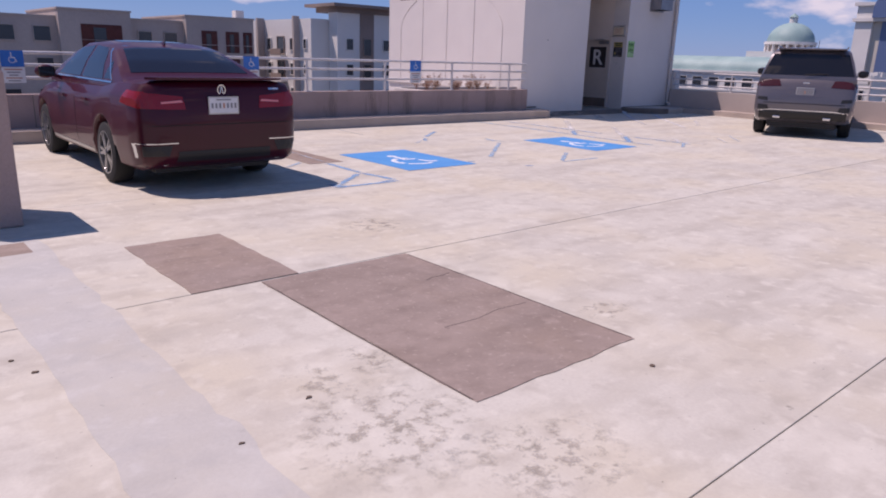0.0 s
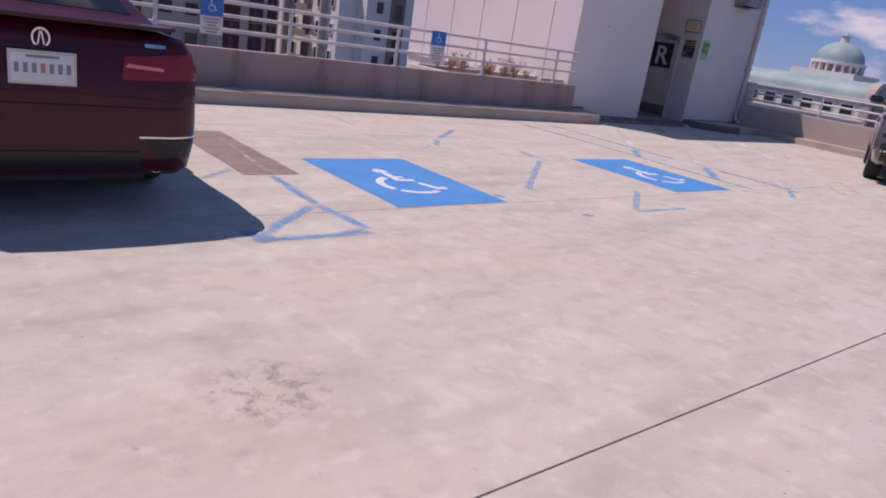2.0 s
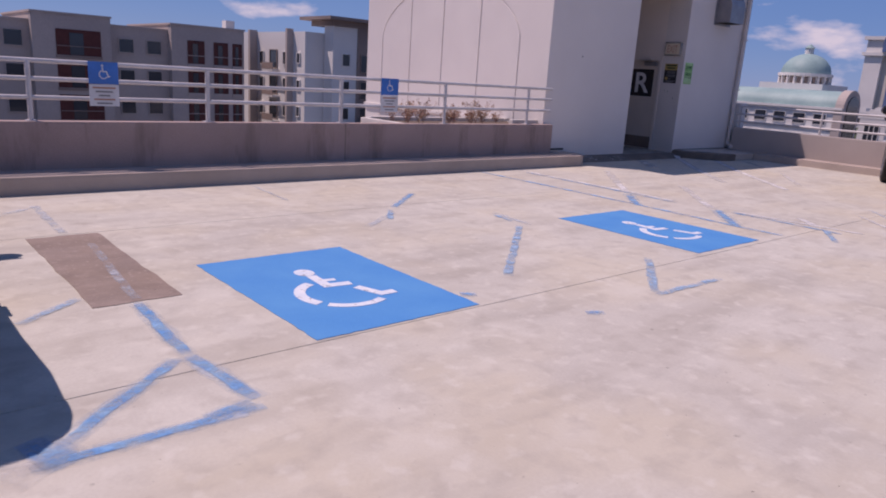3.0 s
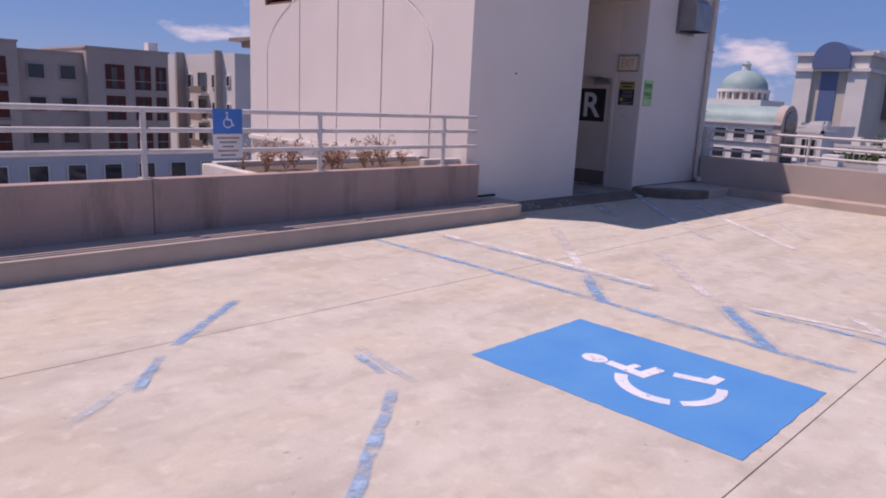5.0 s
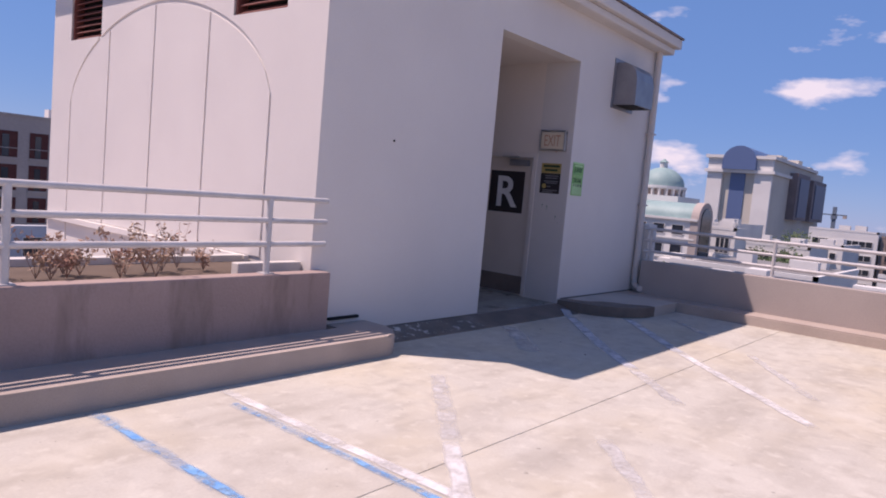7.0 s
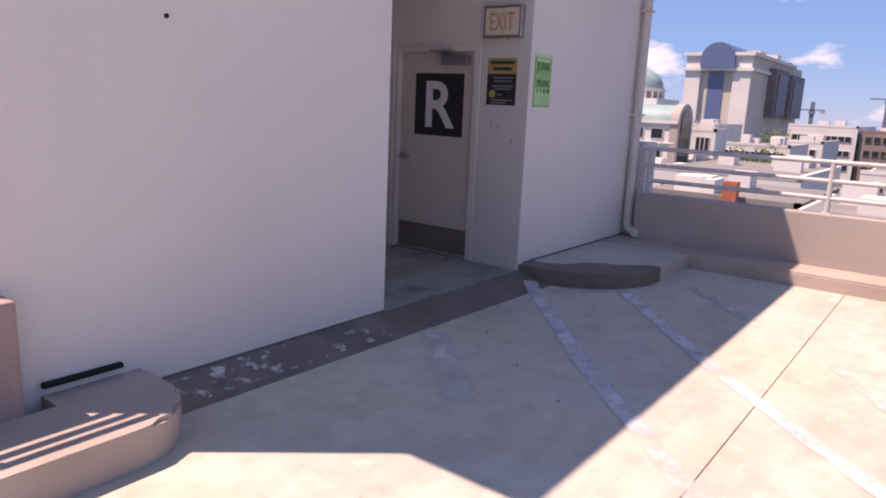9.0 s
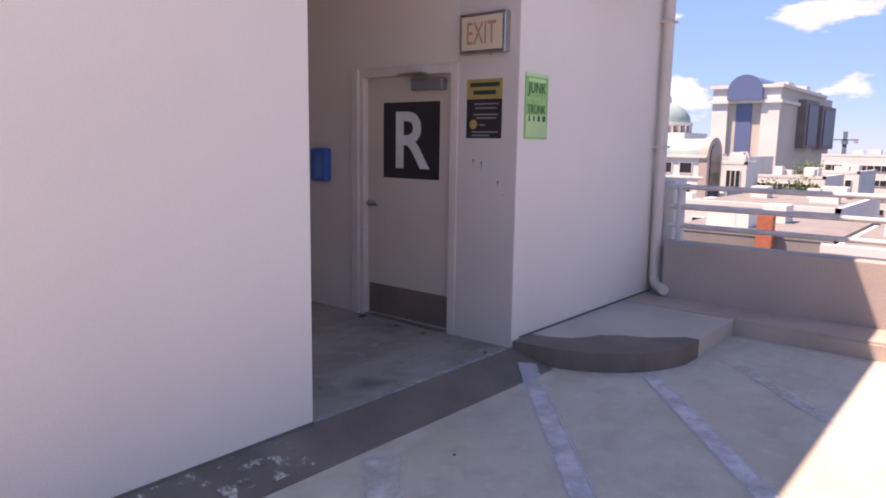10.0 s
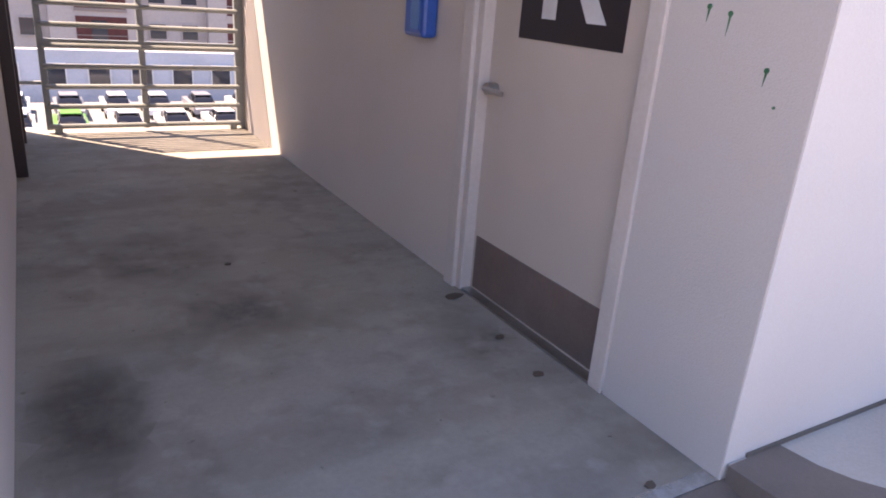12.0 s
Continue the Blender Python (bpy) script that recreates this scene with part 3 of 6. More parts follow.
railing("railing_north", "pale painted three-rail pipe railing on the parapet", (XW + 0.2, 13.5), (14.44, 13.5), 25, 0.70, (1.325, 1.14, 0.945), 0, 13.83, 1.92)
railing("railing_east", "pale painted three-rail pipe railing on the parapet", (21.2, YS + 0.2), (21.2, 13.40), 24, 0.675, (1.19, 1.0, 0.825), 1, 13.30, 1.87)


def chair_icon(parent, x, z, s, y):
    def st(pts, w):
        bm = ribbon(B(), [(px * s, pz * s) for px, pz in pts], w * s, 0, 0.0015)
        bm.transform(Matrix.Translation((x, y, z)) @ Matrix.Rotation(radians(90), 4, "X"))
        return bm
    part("figure", st([(-0.05, 0.33), (-0.03, 0.1), (0.16, 0.1), (0.25, -0.18), (0.33, -0.15)], 0.07), SIGN_WHITE, parent)
    part("wheel", st([(-0.10 + 0.01, 0.13)] + [(0.0 + 0.22 * math.cos(radians(a)), -0.06 + 0.22 * math.sin(radians(a))) for a in range(120, 331, 15)], 0.05), SIGN_WHITE, parent)
    bm = B()
    prism(bm, [(-0.05 * s + 0.06 * s * math.cos(i), 0.42 * s + 0.06 * s * math.sin(i)) for i in np.linspace(0, math.tau, 11)[:-1]], 0, 0.0015)
    bm.transform(Matrix.Translation((x, y, z)) @ Matrix.Rotation(radians(90), 4, "X"))
    part("head", bm, SIGN_WHITE, parent)


for k, x in enumerate((3.0, 6.88, 10.80)):
    sg = thing("accessible_parking_sign", "blue wheelchair sign over a white notice plate on the railing", "sign", box(B(), x - 0.155, 13.462, 1.11, x + 0.155, 13.466, 1.35), SIGN_BLUE, group="signs on the railing")
    chair_icon(sg, x, 1.225, 0.20, 13.4615)
    pl = part("notice_plate", box(B(), x - 0.155, 13.462, 0.87, x + 0.155, 13.466, 1.105), SIGN_WHITE, sg, "white notice plate")
    for i, (w, m) in enumerate(((0.24, RED_INK), (0.18, GREY_INK), (0.12, GREY_INK), (0.22, RED_INK), (0.16, GREY_INK))):
        part("text_bar", box(B(), x - w / 2, 13.4605, 1.06 - 0.042 * i, x + w / 2, 13.4615, 1.078 - 0.042 * i), m, pl)
    for z in (1.135, 0.945):
        part("bracket", box(B(), x - 0.02, 13.467, z - 0.015, x + 0.02, 13.478, z + 0.015), STEEL, sg)

pier = thing("concrete_pedestal", "waist-high brown concrete lamp pedestal standing on the deck", "pedestal", box(B(), 1.28, 7.41, 0.0, 1.896, 8.30, 1.25, 0.02), PARAPET)
part("anchor_plate", box(B(), 1.42, 7.68, 1.25, 1.75, 8.02, 1.27, 0.004), STEEL, pier)

# ---- stair tower ----
TX0, TX1, TY0, TY1, TH = 14.38, 21.27, 13.58, 19.30, 4.05
CX0, CX1, HEAD, FZ = 16.955, 18.81, 3.41, 0.085
tower = thing("stair_tower", "pale pink stucco stair tower with arched relief and an open passage", "stair tower", kind="structure")
LV = ((14.16, 15.02), (17.88, 18.76))
LZ0, LZ1 = 3.05, 3.72


def wall_part(x0, y0, z0, x1, y1, z1, material=STUCCO, name="wall"):
    return part(name, box(B(), x0, y0, z0, x1, y1, z1), material, tower)


# west wall with two louvre openings
bm = B()
ys = [TY0, LV[0][0], LV[0][1], LV[1][0], LV[1][1], TY1]
for i, (y0, y1) in enumerate(zip(ys, ys[1:])):
    if i in (1, 3):
        box(bm, TX0, y0, -0.45, TX0 + 0.2, y1, LZ0)
        box(bm, TX0, y0, LZ1, TX0 + 0.2, y1, TH)
    else:
        box(bm, TX0, y0, -0.45, TX0 + 0.2, y1, TH)
part("wall_west", bm, STUCCO, tower)
wall_part(TX0 + 0.2, TY0, -0.3, CX0, TY0 + 0.2, TH, name="wall_south")
wall_part(CX1, TY0, 0.0, TX1, TY0 + 0.2, TH, name="wall_south")
wall_part(CX0, TY0, HEAD, CX1, TY0 + 0.2, TH, name="lintel")
wall_part(TX1 - 0.2, TY0 + 0.2, -0.45, TX1, TY1, TH, name="wall_east")
wall_part(TX0 + 0.2, TY1 - 0.2, -0.45, CX0 - 0.2, TY1, TH, name="wall_north")
wall_part(CX1 + 0.2, TY1 - 0.2, -0.45, TX1 - 0.2, TY1, TH, name="wall_north")
wall_part(CX0 - 0.2, TY1 - 0.2, 3.25, CX1 + 0.2, TY1, TH, name="lintel")
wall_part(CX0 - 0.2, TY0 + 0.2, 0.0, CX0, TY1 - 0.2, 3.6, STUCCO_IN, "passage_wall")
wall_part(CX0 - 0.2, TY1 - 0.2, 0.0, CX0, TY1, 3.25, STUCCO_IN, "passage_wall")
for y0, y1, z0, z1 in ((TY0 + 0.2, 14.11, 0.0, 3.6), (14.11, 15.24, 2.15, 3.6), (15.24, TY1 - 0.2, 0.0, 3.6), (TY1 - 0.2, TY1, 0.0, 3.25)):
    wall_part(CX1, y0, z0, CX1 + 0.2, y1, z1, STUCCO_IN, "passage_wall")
# thin skin whose darker grey holds the jamb's shade in its colour
wall_part(CX1 - 0.003, TY0 + 0.004, 0.0, CX1 - 0.0002, 14.109, HEAD - 0.001, JAMB_SHADE, "jamb_shade_skin")
# arched relief: panels standing 14 mm proud of the wall, with open grooves between them
GY = [14.33, 15.43, 16.55, 17.64, 18.69]
SPRING, RISE, MID, HALF = 2.21, 1.12, 16.51, 2.18


def arch_z(y):
    return SPRING + RISE * max(0.0, 1 - abs((y - MID) / HALF) ** 1.8) ** (1 / 1.8)


def skin(quads, name="relief_panel"):
    """Upright panel on the west wall from columns (y, z low, z high)."""
    bm = B()
    xo, xi = TX0 - 0.014, TX0 + 0.004
    rows = [[bm.verts.new((x, y, z)) for x in (xo, xi) for z in (a, b)] for y, a, b in quads]
    for p, q in zip(rows, rows[1:]):
        bm.faces.new((p[0], q[0], q[1], p[1]))
        bm.faces.new((p[1], q[1], q[3], p[3]))
        bm.faces.new((p[0], p[2], q[2], q[0]))
    for r in (rows[0], rows[-1]):
        bm.faces.new((r[0], r[1], r[3], r[2]))
    return part(name, bm, STUCCO, tower)


G2 = 0.016
for y0, y1 in zip(GY, GY[1:]):
    skin([(y, 0.72, arch_z(y) - G2 * 1.4) for y in np.linspace(y0 + G2, y1 - G2, 12)])
skin([(TY0 + 0.002, 0.0, TH), (LV[0][0], 0.0, TH)])
skin([(LV[0][0], 0.0, LZ0), (GY[0] - G2, 0.0, LZ0)])
ya, yb = GY[0] - G2, LV[0][1]
skin([(y, arch_z(max(y, MID - HALF)) + G2 * 1.4, LZ0) for y in np.linspace(ya, yb, 12) if arch_z(max(y, MID - HALF)) + G2 * 2 < LZ0])
skin([(y, arch_z(y) + G2 * 1.4, TH) for y in np.linspace(LV[0][1], LV[1][0], 24)])
skin([(LV[0][0], LZ1, TH), (LV[0][1], LZ1, TH)])
skin([(LV[1][0], LZ1, TH), (LV[1][1], LZ1, TH)])
skin([(y, arch_z(min(y, MID + HALF)) + G2 * 1.4, LZ0) for y in np.linspace(LV[1][0], GY[-1] + G2, 12) if arch_z(min(y, MID + HALF)) + G2 * 2 < LZ0])
skin([(GY[-1] + G2, 0.0, LZ0), (LV[1][1], 0.0, LZ0)])
skin([(LV[1][1], 0.0, TH), (TY1, 0.0, TH)])
part("ledge", box(B(), TX0 - 0.07, 14.5, 0.64, TX0 - 0.0145, TY1, 0.715, 0.006), STUCCO, tower)
for y0, y1 in LV:
    lv = part("louvre_vent", box(B(), TX0 + 0.13, y0, LZ0, TX0 + 0.15, y1, LZ1), DARK, tower, "red-brown louvred vent")
    for i in range(9):
        bm = box(B(), -0.05, y0 + 0.002, -0.006, 0.05, y1 - 0.002, 0.006)
        bm.transform(Matrix.Translation((TX0 + 0.075, 0, LZ0 + 0.05 + i * 0.075)) @ Matrix.Rotation(radians(-35), 4, "Y"))
        part("slat", bm, LOUVRE, lv)
    for q in ((y0, LZ0, y0 + 0.03, LZ1), (y1 - 0.03, LZ0, y1, LZ1)):
        part("vent_frame", box(B(), TX0 + 0.01, q[0], q[1], TX0 + 0.13, q[2], q[3]), LOUVRE, lv)
# cornice and roof
part("cornice", box(B(), TX0 - 0.20, TY0 - 0.20, TH - 0.03, TX1 + 0.20, TY1 + 0.2, TH + 0.07, 0.02), STUCCO, tower)
part("cornice", box(B(), TX0 - 0.28, TY0 - 0.28, TH + 0.072, TX1 + 0.28, TY1 + 0.28, TH + 0.22, 0.02), STUCCO, tower)
part("roof_edge", box(B(), TX0 - 0.30, TY0 - 0.30, TH + 0.222, TX1 + 0.30, TY1 + 0.30, TH + 0.25), FAR_BROWN, tower, "thin brown metal roof edge")
thing("ceiling", "pale plastered passage ceiling", "ceiling", box(B(), CX0, TY0 + 0.2, HEAD, CX1, TY1 - 0.2, HEAD + 0.2), STUCCO_IN, kind="structure")
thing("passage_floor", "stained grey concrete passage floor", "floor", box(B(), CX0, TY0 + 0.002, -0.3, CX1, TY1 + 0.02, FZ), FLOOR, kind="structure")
STAIN = worn(mat("floor_stain", (0.10, 0.085, 0.075), 0.9, colour2=(0.16, 0.14, 0.12), scale=6), 3.0, 0.30, 0.70, soft=True)
FAINT = worn(mat("faint_floor_stain", (0.19, 0.165, 0.145), 0.9, colour2=(0.23, 0.20, 0.18), scale=6), 4.0, 0.36, 0.85, soft=True)
for k, (x0, y0, x1, y1) in enumerate(((16.97, 14.2, 17.36, 15.1), (17.2, 15.5, 17.9, 16.4), (17.4, 13.7, 17.75, 13.95), (18.4, 14.3, 18.75, 14.9), (17.5, 14.9, 18.1, 15.6))):
    thing("floor_stain", "dark blotchy stain on the passage floor", "stain", prism(B(), ragged(x0, y0, x1, y1, 0.08, 0.06, seed=60 + k), FZ - 0.001, FZ + 0.0012), FAINT if k else STAIN, group="stains on the passage floor")
thing("base_joint", "black sealant line along the tower's foot", "joint", box(B(), 15.112, TY0 - 0.008, 0.03, CX0, TY0 - 0.0005, 0.098), SEALANT, kind="structure")
thing("base_joint", "black sealant line along the tower's foot", "joint", box(B(), CX1 + 0.1, TY0 - 0.008, 0.141, TX1, TY0 - 0.0005, 0.155), SEALANT, kind="structure")
# sloped mortar apron before the passage
bm = B()
ap = [(15.12, 13.29), (18.82, 13.23), (18.84, 13.578), (15.15, 13.578)]
lo = [bm.verts.new((x, y, -0.005)) for x, y in ap]
hi = [bm.verts.new((x, y, 0.004 if y < 13.4 else FZ + 0.002)) for x, y in ap]
bm.faces.new(hi)
bm.faces.new(lo[::-1])
for i in range(4):
    bm.faces.new((lo[i], lo[(i + 1) % 4], hi[(i + 1) % 4], hi[i]))
thing("threshold_strip", "worn pale strip at the passage's edge", "threshold", box(B(), CX0 + 0.01, 13.582, FZ - 0.01, CX1 - 0.01, 13.635, FZ + 0.0015), worn(mat("worn_threshold", (0.56, 0.54, 0.52), 0.9), 5, 0.34, 0.72), kind="structure")
apron = thing("apron", "sloping dark mortar apron with white splashes", "ramp", bm, APRON, kind="structure")
bm = B()
sl = (FZ - 0.001) / 0.31
q = ((15.2, 13.34), (16.75, 13.32), (16.75, 13.56), (15.2, 13.56))
lo = [bm.verts.new((x, y, 0.000 + (y - 13.27) * sl)) for x, y in q]
hi = [bm.verts.new((x, y, 0.007 + (y - 13.27) * sl)) for x, y in q]
bm.faces.new(hi)
bm.faces.new(lo[::-1])
for i in range(4):
    bm.faces.new((lo[i], lo[(i + 1) % 4], hi[(i + 1) % 4], hi[i]))
part("splash", bm, SPLASH, apron, "spilt white paint splashes")
bm = B()
q = ((18.43, 13.214), (18.586, 13.167), (18.771, 13.336), (18.647, 13.414))
bm.faces.new([bm.verts.new((x, y, 0.0075 + (y - 13.24) * sl)) for x, y in q])
bmesh.ops.solidify(bm, geom=bm.faces, thickness=0.003)
part("line_end", bm, WHITE, apron, "pale end of a painted line")
# raised corner landing with a rounded nose
nose = [(18.83, 13.577), (18.832, 13.45)] + [(19.735 - 0.90 * math.cos(radians(a)), 13.46 - 0.90 * math.sin(radians(a))) for a in range(6, 85, 8)] + [(19.80, 12.565), (20.628, 12.565), (20.628, 13.577)]
bm = prism(B(), nose, 0.0, 0.14)
bmesh.ops.bevel(bm, geom=[e for e in bm.edges if all(v.co.z > 0.1 for v in e.verts) and max(v.co.y for v in e.verts) < 13.5 and max(v.co.x for v in e.verts) < 20.6], offset=0.018, segments=2, affect="EDGES")
step = thing("corner_step", "raised grey concrete landing with a rounded brown nose", "step", bm, STEP_TOP, kind="structure")
outer = [(18.826, 13.576), (18.832, 13.45)] + nose[2:-3] + [(19.80, 12.565)]
inner = [(19.80, 12.66), (19.72, 12.73), (19.655, 12.80), (19.58, 12.87), (19.545, 12.94), (19.53, 13.0), (19.50, 13.06), (19.44, 13.11), (19.40, 13.18), (19.35, 13.19), (19.27, 13.22), (19.19, 13.28), (19.13, 13.36), (19.09, 13.45), (19.07, 13.575)]
bm = prism(B(), [(x - 0.007, y - 0.007) for x, y in outer] + inner, 0.0, 0.1425)
part("nose_mortar", bm, APRON, step, "rough dark mortar round the nose")

# fittings of the tower
hood = thing("vent_hood", "grey metal ventilation hood high on the stucco wall", "vent hood")
prof = [(13.578, 2.99), (13.578, 3.60), (13.44, 3.60), (13.34, 3.56), (13.27, 3.48), (13.235, 3.36), (13.23, 2.99)]
bm = B()
fa, fb = [[bm.verts.new((x, y, z)) for y, z in prof] for x in (19.86, 20.47)]
bm.faces.new(fa)
bm.faces.new(fb[::-1])
for i in range(len(prof)):
    j = (i + 1) % len(prof)
    bm.faces.new((fa[i], fa[j], fb[j], fb[i]))
part("shell", bm, HOOD, hood)
part("flange", box(B(), 19.80, 13.566, 2.94, 20.53, 13.578, 3.66, 0.003), HOOD, hood)
# the shell is closed below; a black sheet paints an open mouth's shade
part("mouth_shade", box(B(), 19.9, 13.26, 2.984, 20.43, 13.55, 2.995), DARK, hood, "black sheet for the shaded opening")

pipe = thing("downpipe", "pale painted downpipe with a bent foot down the tower's edge", "downpipe")
part("pipe", tube(B(), (21.19, 13.51, 0.30), (21.19, 13.51, TH - 0.03), 0.05, 16), FRAME, pipe, smooth=True)
bm = B()
bend = [Vector((21.19 - 0.10 * (1 - math.cos(radians(a))), 13.51 - 0.12 * (1 - math.cos(radians(a))), 0.30 - 0.085 * math.sin(radians(a)))) for a in range(0, 76, 15)]
bend.append(bend[-1] + Vector((-0.055, -0.065, -0.008)))
for p_, q_ in zip(bend, bend[1:]):
    tube(bm, p_, q_ + (q_ - p_) * 0.15, 0.05, 14)
part("elbow", bm, FRAME, pipe, smooth=True)
for z in (1.55, 2.7):
    part("strap", box(B(), 21.128, 13.448, z, 21.252, 13.578, z + 0.022), FRAME, pipe)

# the door marked R
door = thing("door_1", "closed beige steel door with a brown kick plate", "door", box(B(), 18.85, 14.18, FZ + 0.012, 18.895, 15.11, 2.08, 0.003), DOOR, kind="structure")
for q in ((14.11, FZ, 14.18, 2.15), (15.11, FZ, 15.155, 2.15), (14.18, 2.08, 15.11, 2.15)):
    part("door_frame", box(B(), 18.795, q[0], q[1], 18.93, q[2], q[3], 0.004), FRAME, door)
part("door_frame", box(B(), 18.775, 15.155, FZ, 18.93, 15.24, 2.15, 0.006), FRAME, door)
part("kick_plate", box(B(), 18.846, 14.19, FZ + 0.025, 18.85, 15.085, 0.366), BROWN, door, "brown kick plate")
part("threshold", box(B(), 18.80, 14.11, FZ, 18.93, 15.155, FZ + 0.011), STEEL, door)
lever = part("handle", tube(B(), (18.85, 15.05, 1.05), (18.80, 15.05, 1.05), 0.026, 14), STEEL, door, "steel lever handle", True)
part("lever", tube(B(), (18.795, 15.06, 1.05), (18.795, 14.93, 1.045), 0.012, 10), STEEL, lever, smooth=True)
closer = part("door_closer", box(B(), 18.78, 14.25, 1.96, 18.85, 14.57, 2.05, 0.01), HOOD, door, "grey door closer")
part("closer_arm", box(B(), 18.72, 14.40, 2.075, 18.84, 14.66, 2.09), STEEL, closer)
for z in (0.3, 1.1, 1.9):
    part("hinge", tube(B(), (18.845, 14.185, z), (18.845, 14.185, z + 0.11), 0.009, 8), STEEL, door)
EAST = Matrix.Rotation(radians(-90), 4, "Z") @ Matrix.Rotation(radians(90), 4, "X")  # upright, facing -x

sign = thing("level_sign", "dark square level sign with a white letter R", "sign", box(B(), 18.8465, 14.32, 1.275, 18.8495, 14.92, 1.88), SIGN_BLACK)
letters("letter", "R", 0.365, 0.45, Matrix.Translation((18.845, 14.78, 1.356)) @ EAST, SIGN_WHITE, sign, "white letter R", bold=0.018)

sign = thing("rules_sign", "black notice sign with a yellow heading", "sign", box(B(), 18.805, 13.715, 1.60, 18.809, 14.03, 1.88), SIGN_BLACK, group="wall signs")
part("heading", box(B(), 18.805, 13.715, 1.882, 18.809, 14.03, 2.02), SIGN_YELLOW, sign, "yellow heading panel")
for y0, y1, z, m in ((13.74, 14.0, 1.965, INK), (13.77, 13.97, 1.91, INK), (13.745, 13.96, 1.84, GREY_INK), (13.76, 13.95, 1.81, GREY_INK), (13.745, 13.97, 1.765, GREY_INK), (13.76, 13.94, 1.74, GREY_INK), (13.86, 13.91, 1.69, GREY_INK), (13.745, 13.98, 1.64, GREY_INK), (13.82, 13.98, 1.615, GREY_INK)):
    part("text_bar", box(B(), 18.8035, y0, z, 18.8048, y1, z + (0.03 if m is INK else 0.010)), m, sign)
bm = tube(B(), (18.8035, 13.965, 1.70), (18.8048, 13.965, 1.70), 0.034, 18)
part("emblem", bm, SIGN_YELLOW, sign)

sign = thing("exit_sign", "box exit sign with faded red letters in a steel frame", "exit sign", box(B(), 18.74, 13.66, 2.19, 18.808, 14.06, 2.47, 0.006), STEEL, group="wall signs")
part("face", box(B(), 18.736, 13.685, 2.215, 18.741, 14.035, 2.445), CREAM, sign, "faded cream face")
letters("lettering", "EXIT", 0.25, 0.15, Matrix.Translation((18.735, 13.985, 2.255)) @ EAST, RED_INK, sign, "faded red letters")
part("test_button", tube(B(), (18.77, 13.80, 2.19), (18.77, 13.80, 2.175), 0.008, 8), RED_INK, sign)

sign = thing("poster", "bright green poster with dark lettering on the stucco wall", "poster", box(B(), 18.885, 13.573, 1.60, 19.185, 13.579, 2.06), SIGN_GREEN, group="wall signs")
part("border", box(B(), 18.885, 13.5715, 2.035, 19.185, 13.573, 2.06), SIGN_PALE, sign)
part("panel", box(B(), 18.90, 13.5715, 1.615, 19.17, 13.573, 1.77), SIGN_PALE, sign)
FRONT = Matrix.Rotation(radians(90), 4, "X")
part("text_bar", box(B(), 18.92, 13.5712, 2.0, 19.15, 13.5725, 2.025), SIGN_PALE, sign)
letters("lettering", "JUNK", 0.24, 0.095, Matrix.Translation((18.915, 13.572, 1.90)) @ FRONT, INK, sign)
letters("lettering", "IN YOUR", 0.24, 0.045, Matrix.Translation((18.915, 13.572, 1.845)) @ FRONT, SIGN_PALE, sign)
letters("lettering", "TRUNK", 0.24, 0.06, Matrix.Translation((18.915, 13.572, 1.78)) @ FRONT, INK, sign)
for i, x in enumerate((18.93, 18.99, 19.05, 19.115)):
    part("pictogram", box(B(), x, 13.5708, 1.725, x + (0.02, 0.02, 0.03, 0.04)[i], 13.5717, 1.765), INK, sign)

bx = thing("wall_dispenser", "small blue plastic box on the passage wall", "wall box", box(B(), 18.725, 15.52, 1.215, 18.809, 15.72, 1.505, 0.02), PLASTIC_BLUE)
part("front_panel", box(B(), 18.721, 15.555, 1.25, 18.726, 15.64, 1.47), mat("light_blue_panel", (0.08, 0.27, 0.62), 0.25, bump=0), bx, "lighter blue front panel")
sign = thing("notice_sign", "white notice sign with worn lines of text", "sign", box(B(), 18.804, 16.03, 1.53, 18.809, 16.31, 2.02), SIGN_WHITE, group="wall signs")
for z, m in ((1.93, GREY_INK), (1.87, GREY_INK), (1.80, RED_INK), (1.70, RED_INK), (1.62, GREY_INK)):
    part("text_bar", box(B(), 18.8025, 16.08, z, 18.8035, 16.26, z + 0.025), m, sign)
for k, (y, z) in enumerate(((13.96, 1.44), (13.885, 1.425), (13.735, 1.29), (13.69, 1.20))):
    an = thing("wall_anchor", "empty green wall anchor with a drip stain", "wall anchor", tube(B(), (18.803, y, z), (18.812, y, z), 0.0075 if k < 3 else 0.004, 8), GREEN_DRIP, group="old wall anchors")
    if k < 3:
        part("drip", tube(B(), (18.8085, y, z), (18.8085, y + 0.006, z - 0.05 - 0.02 * (k % 2)), 0.005, 6, 0.0012), GREEN_DRIP, an)
thing("metal_strip", "short dark metal strip at the tower's foot", "metal strip", box(B(), 14.60, 13.545, 0.225, 14.98, 13.579, 0.25, 0.003), DARK)
thing("wall_bolt", "small dark bolt in the stucco wall", "bolt", tube(B(), (15.3, 13.583, 1.95), (15.3, 13.57, 1.95), 0.012, 8), DARK)

GRIME = worn(mat("grime", (0.36, 0.27, 0.23), 0.95), 2.2, 0.50, 0.95, (1.0, 1.0, 0.22))
for x0, x1 in ((-6, 1.5), (1.5, 6.2), (6.2, 11.0), (11.0, 14.46)):
    part("grime", box(B(), x0, 13.4185, 0.19, x1, 13.4215, 0.69), GRIME, wall_n, "dark run-down grime")

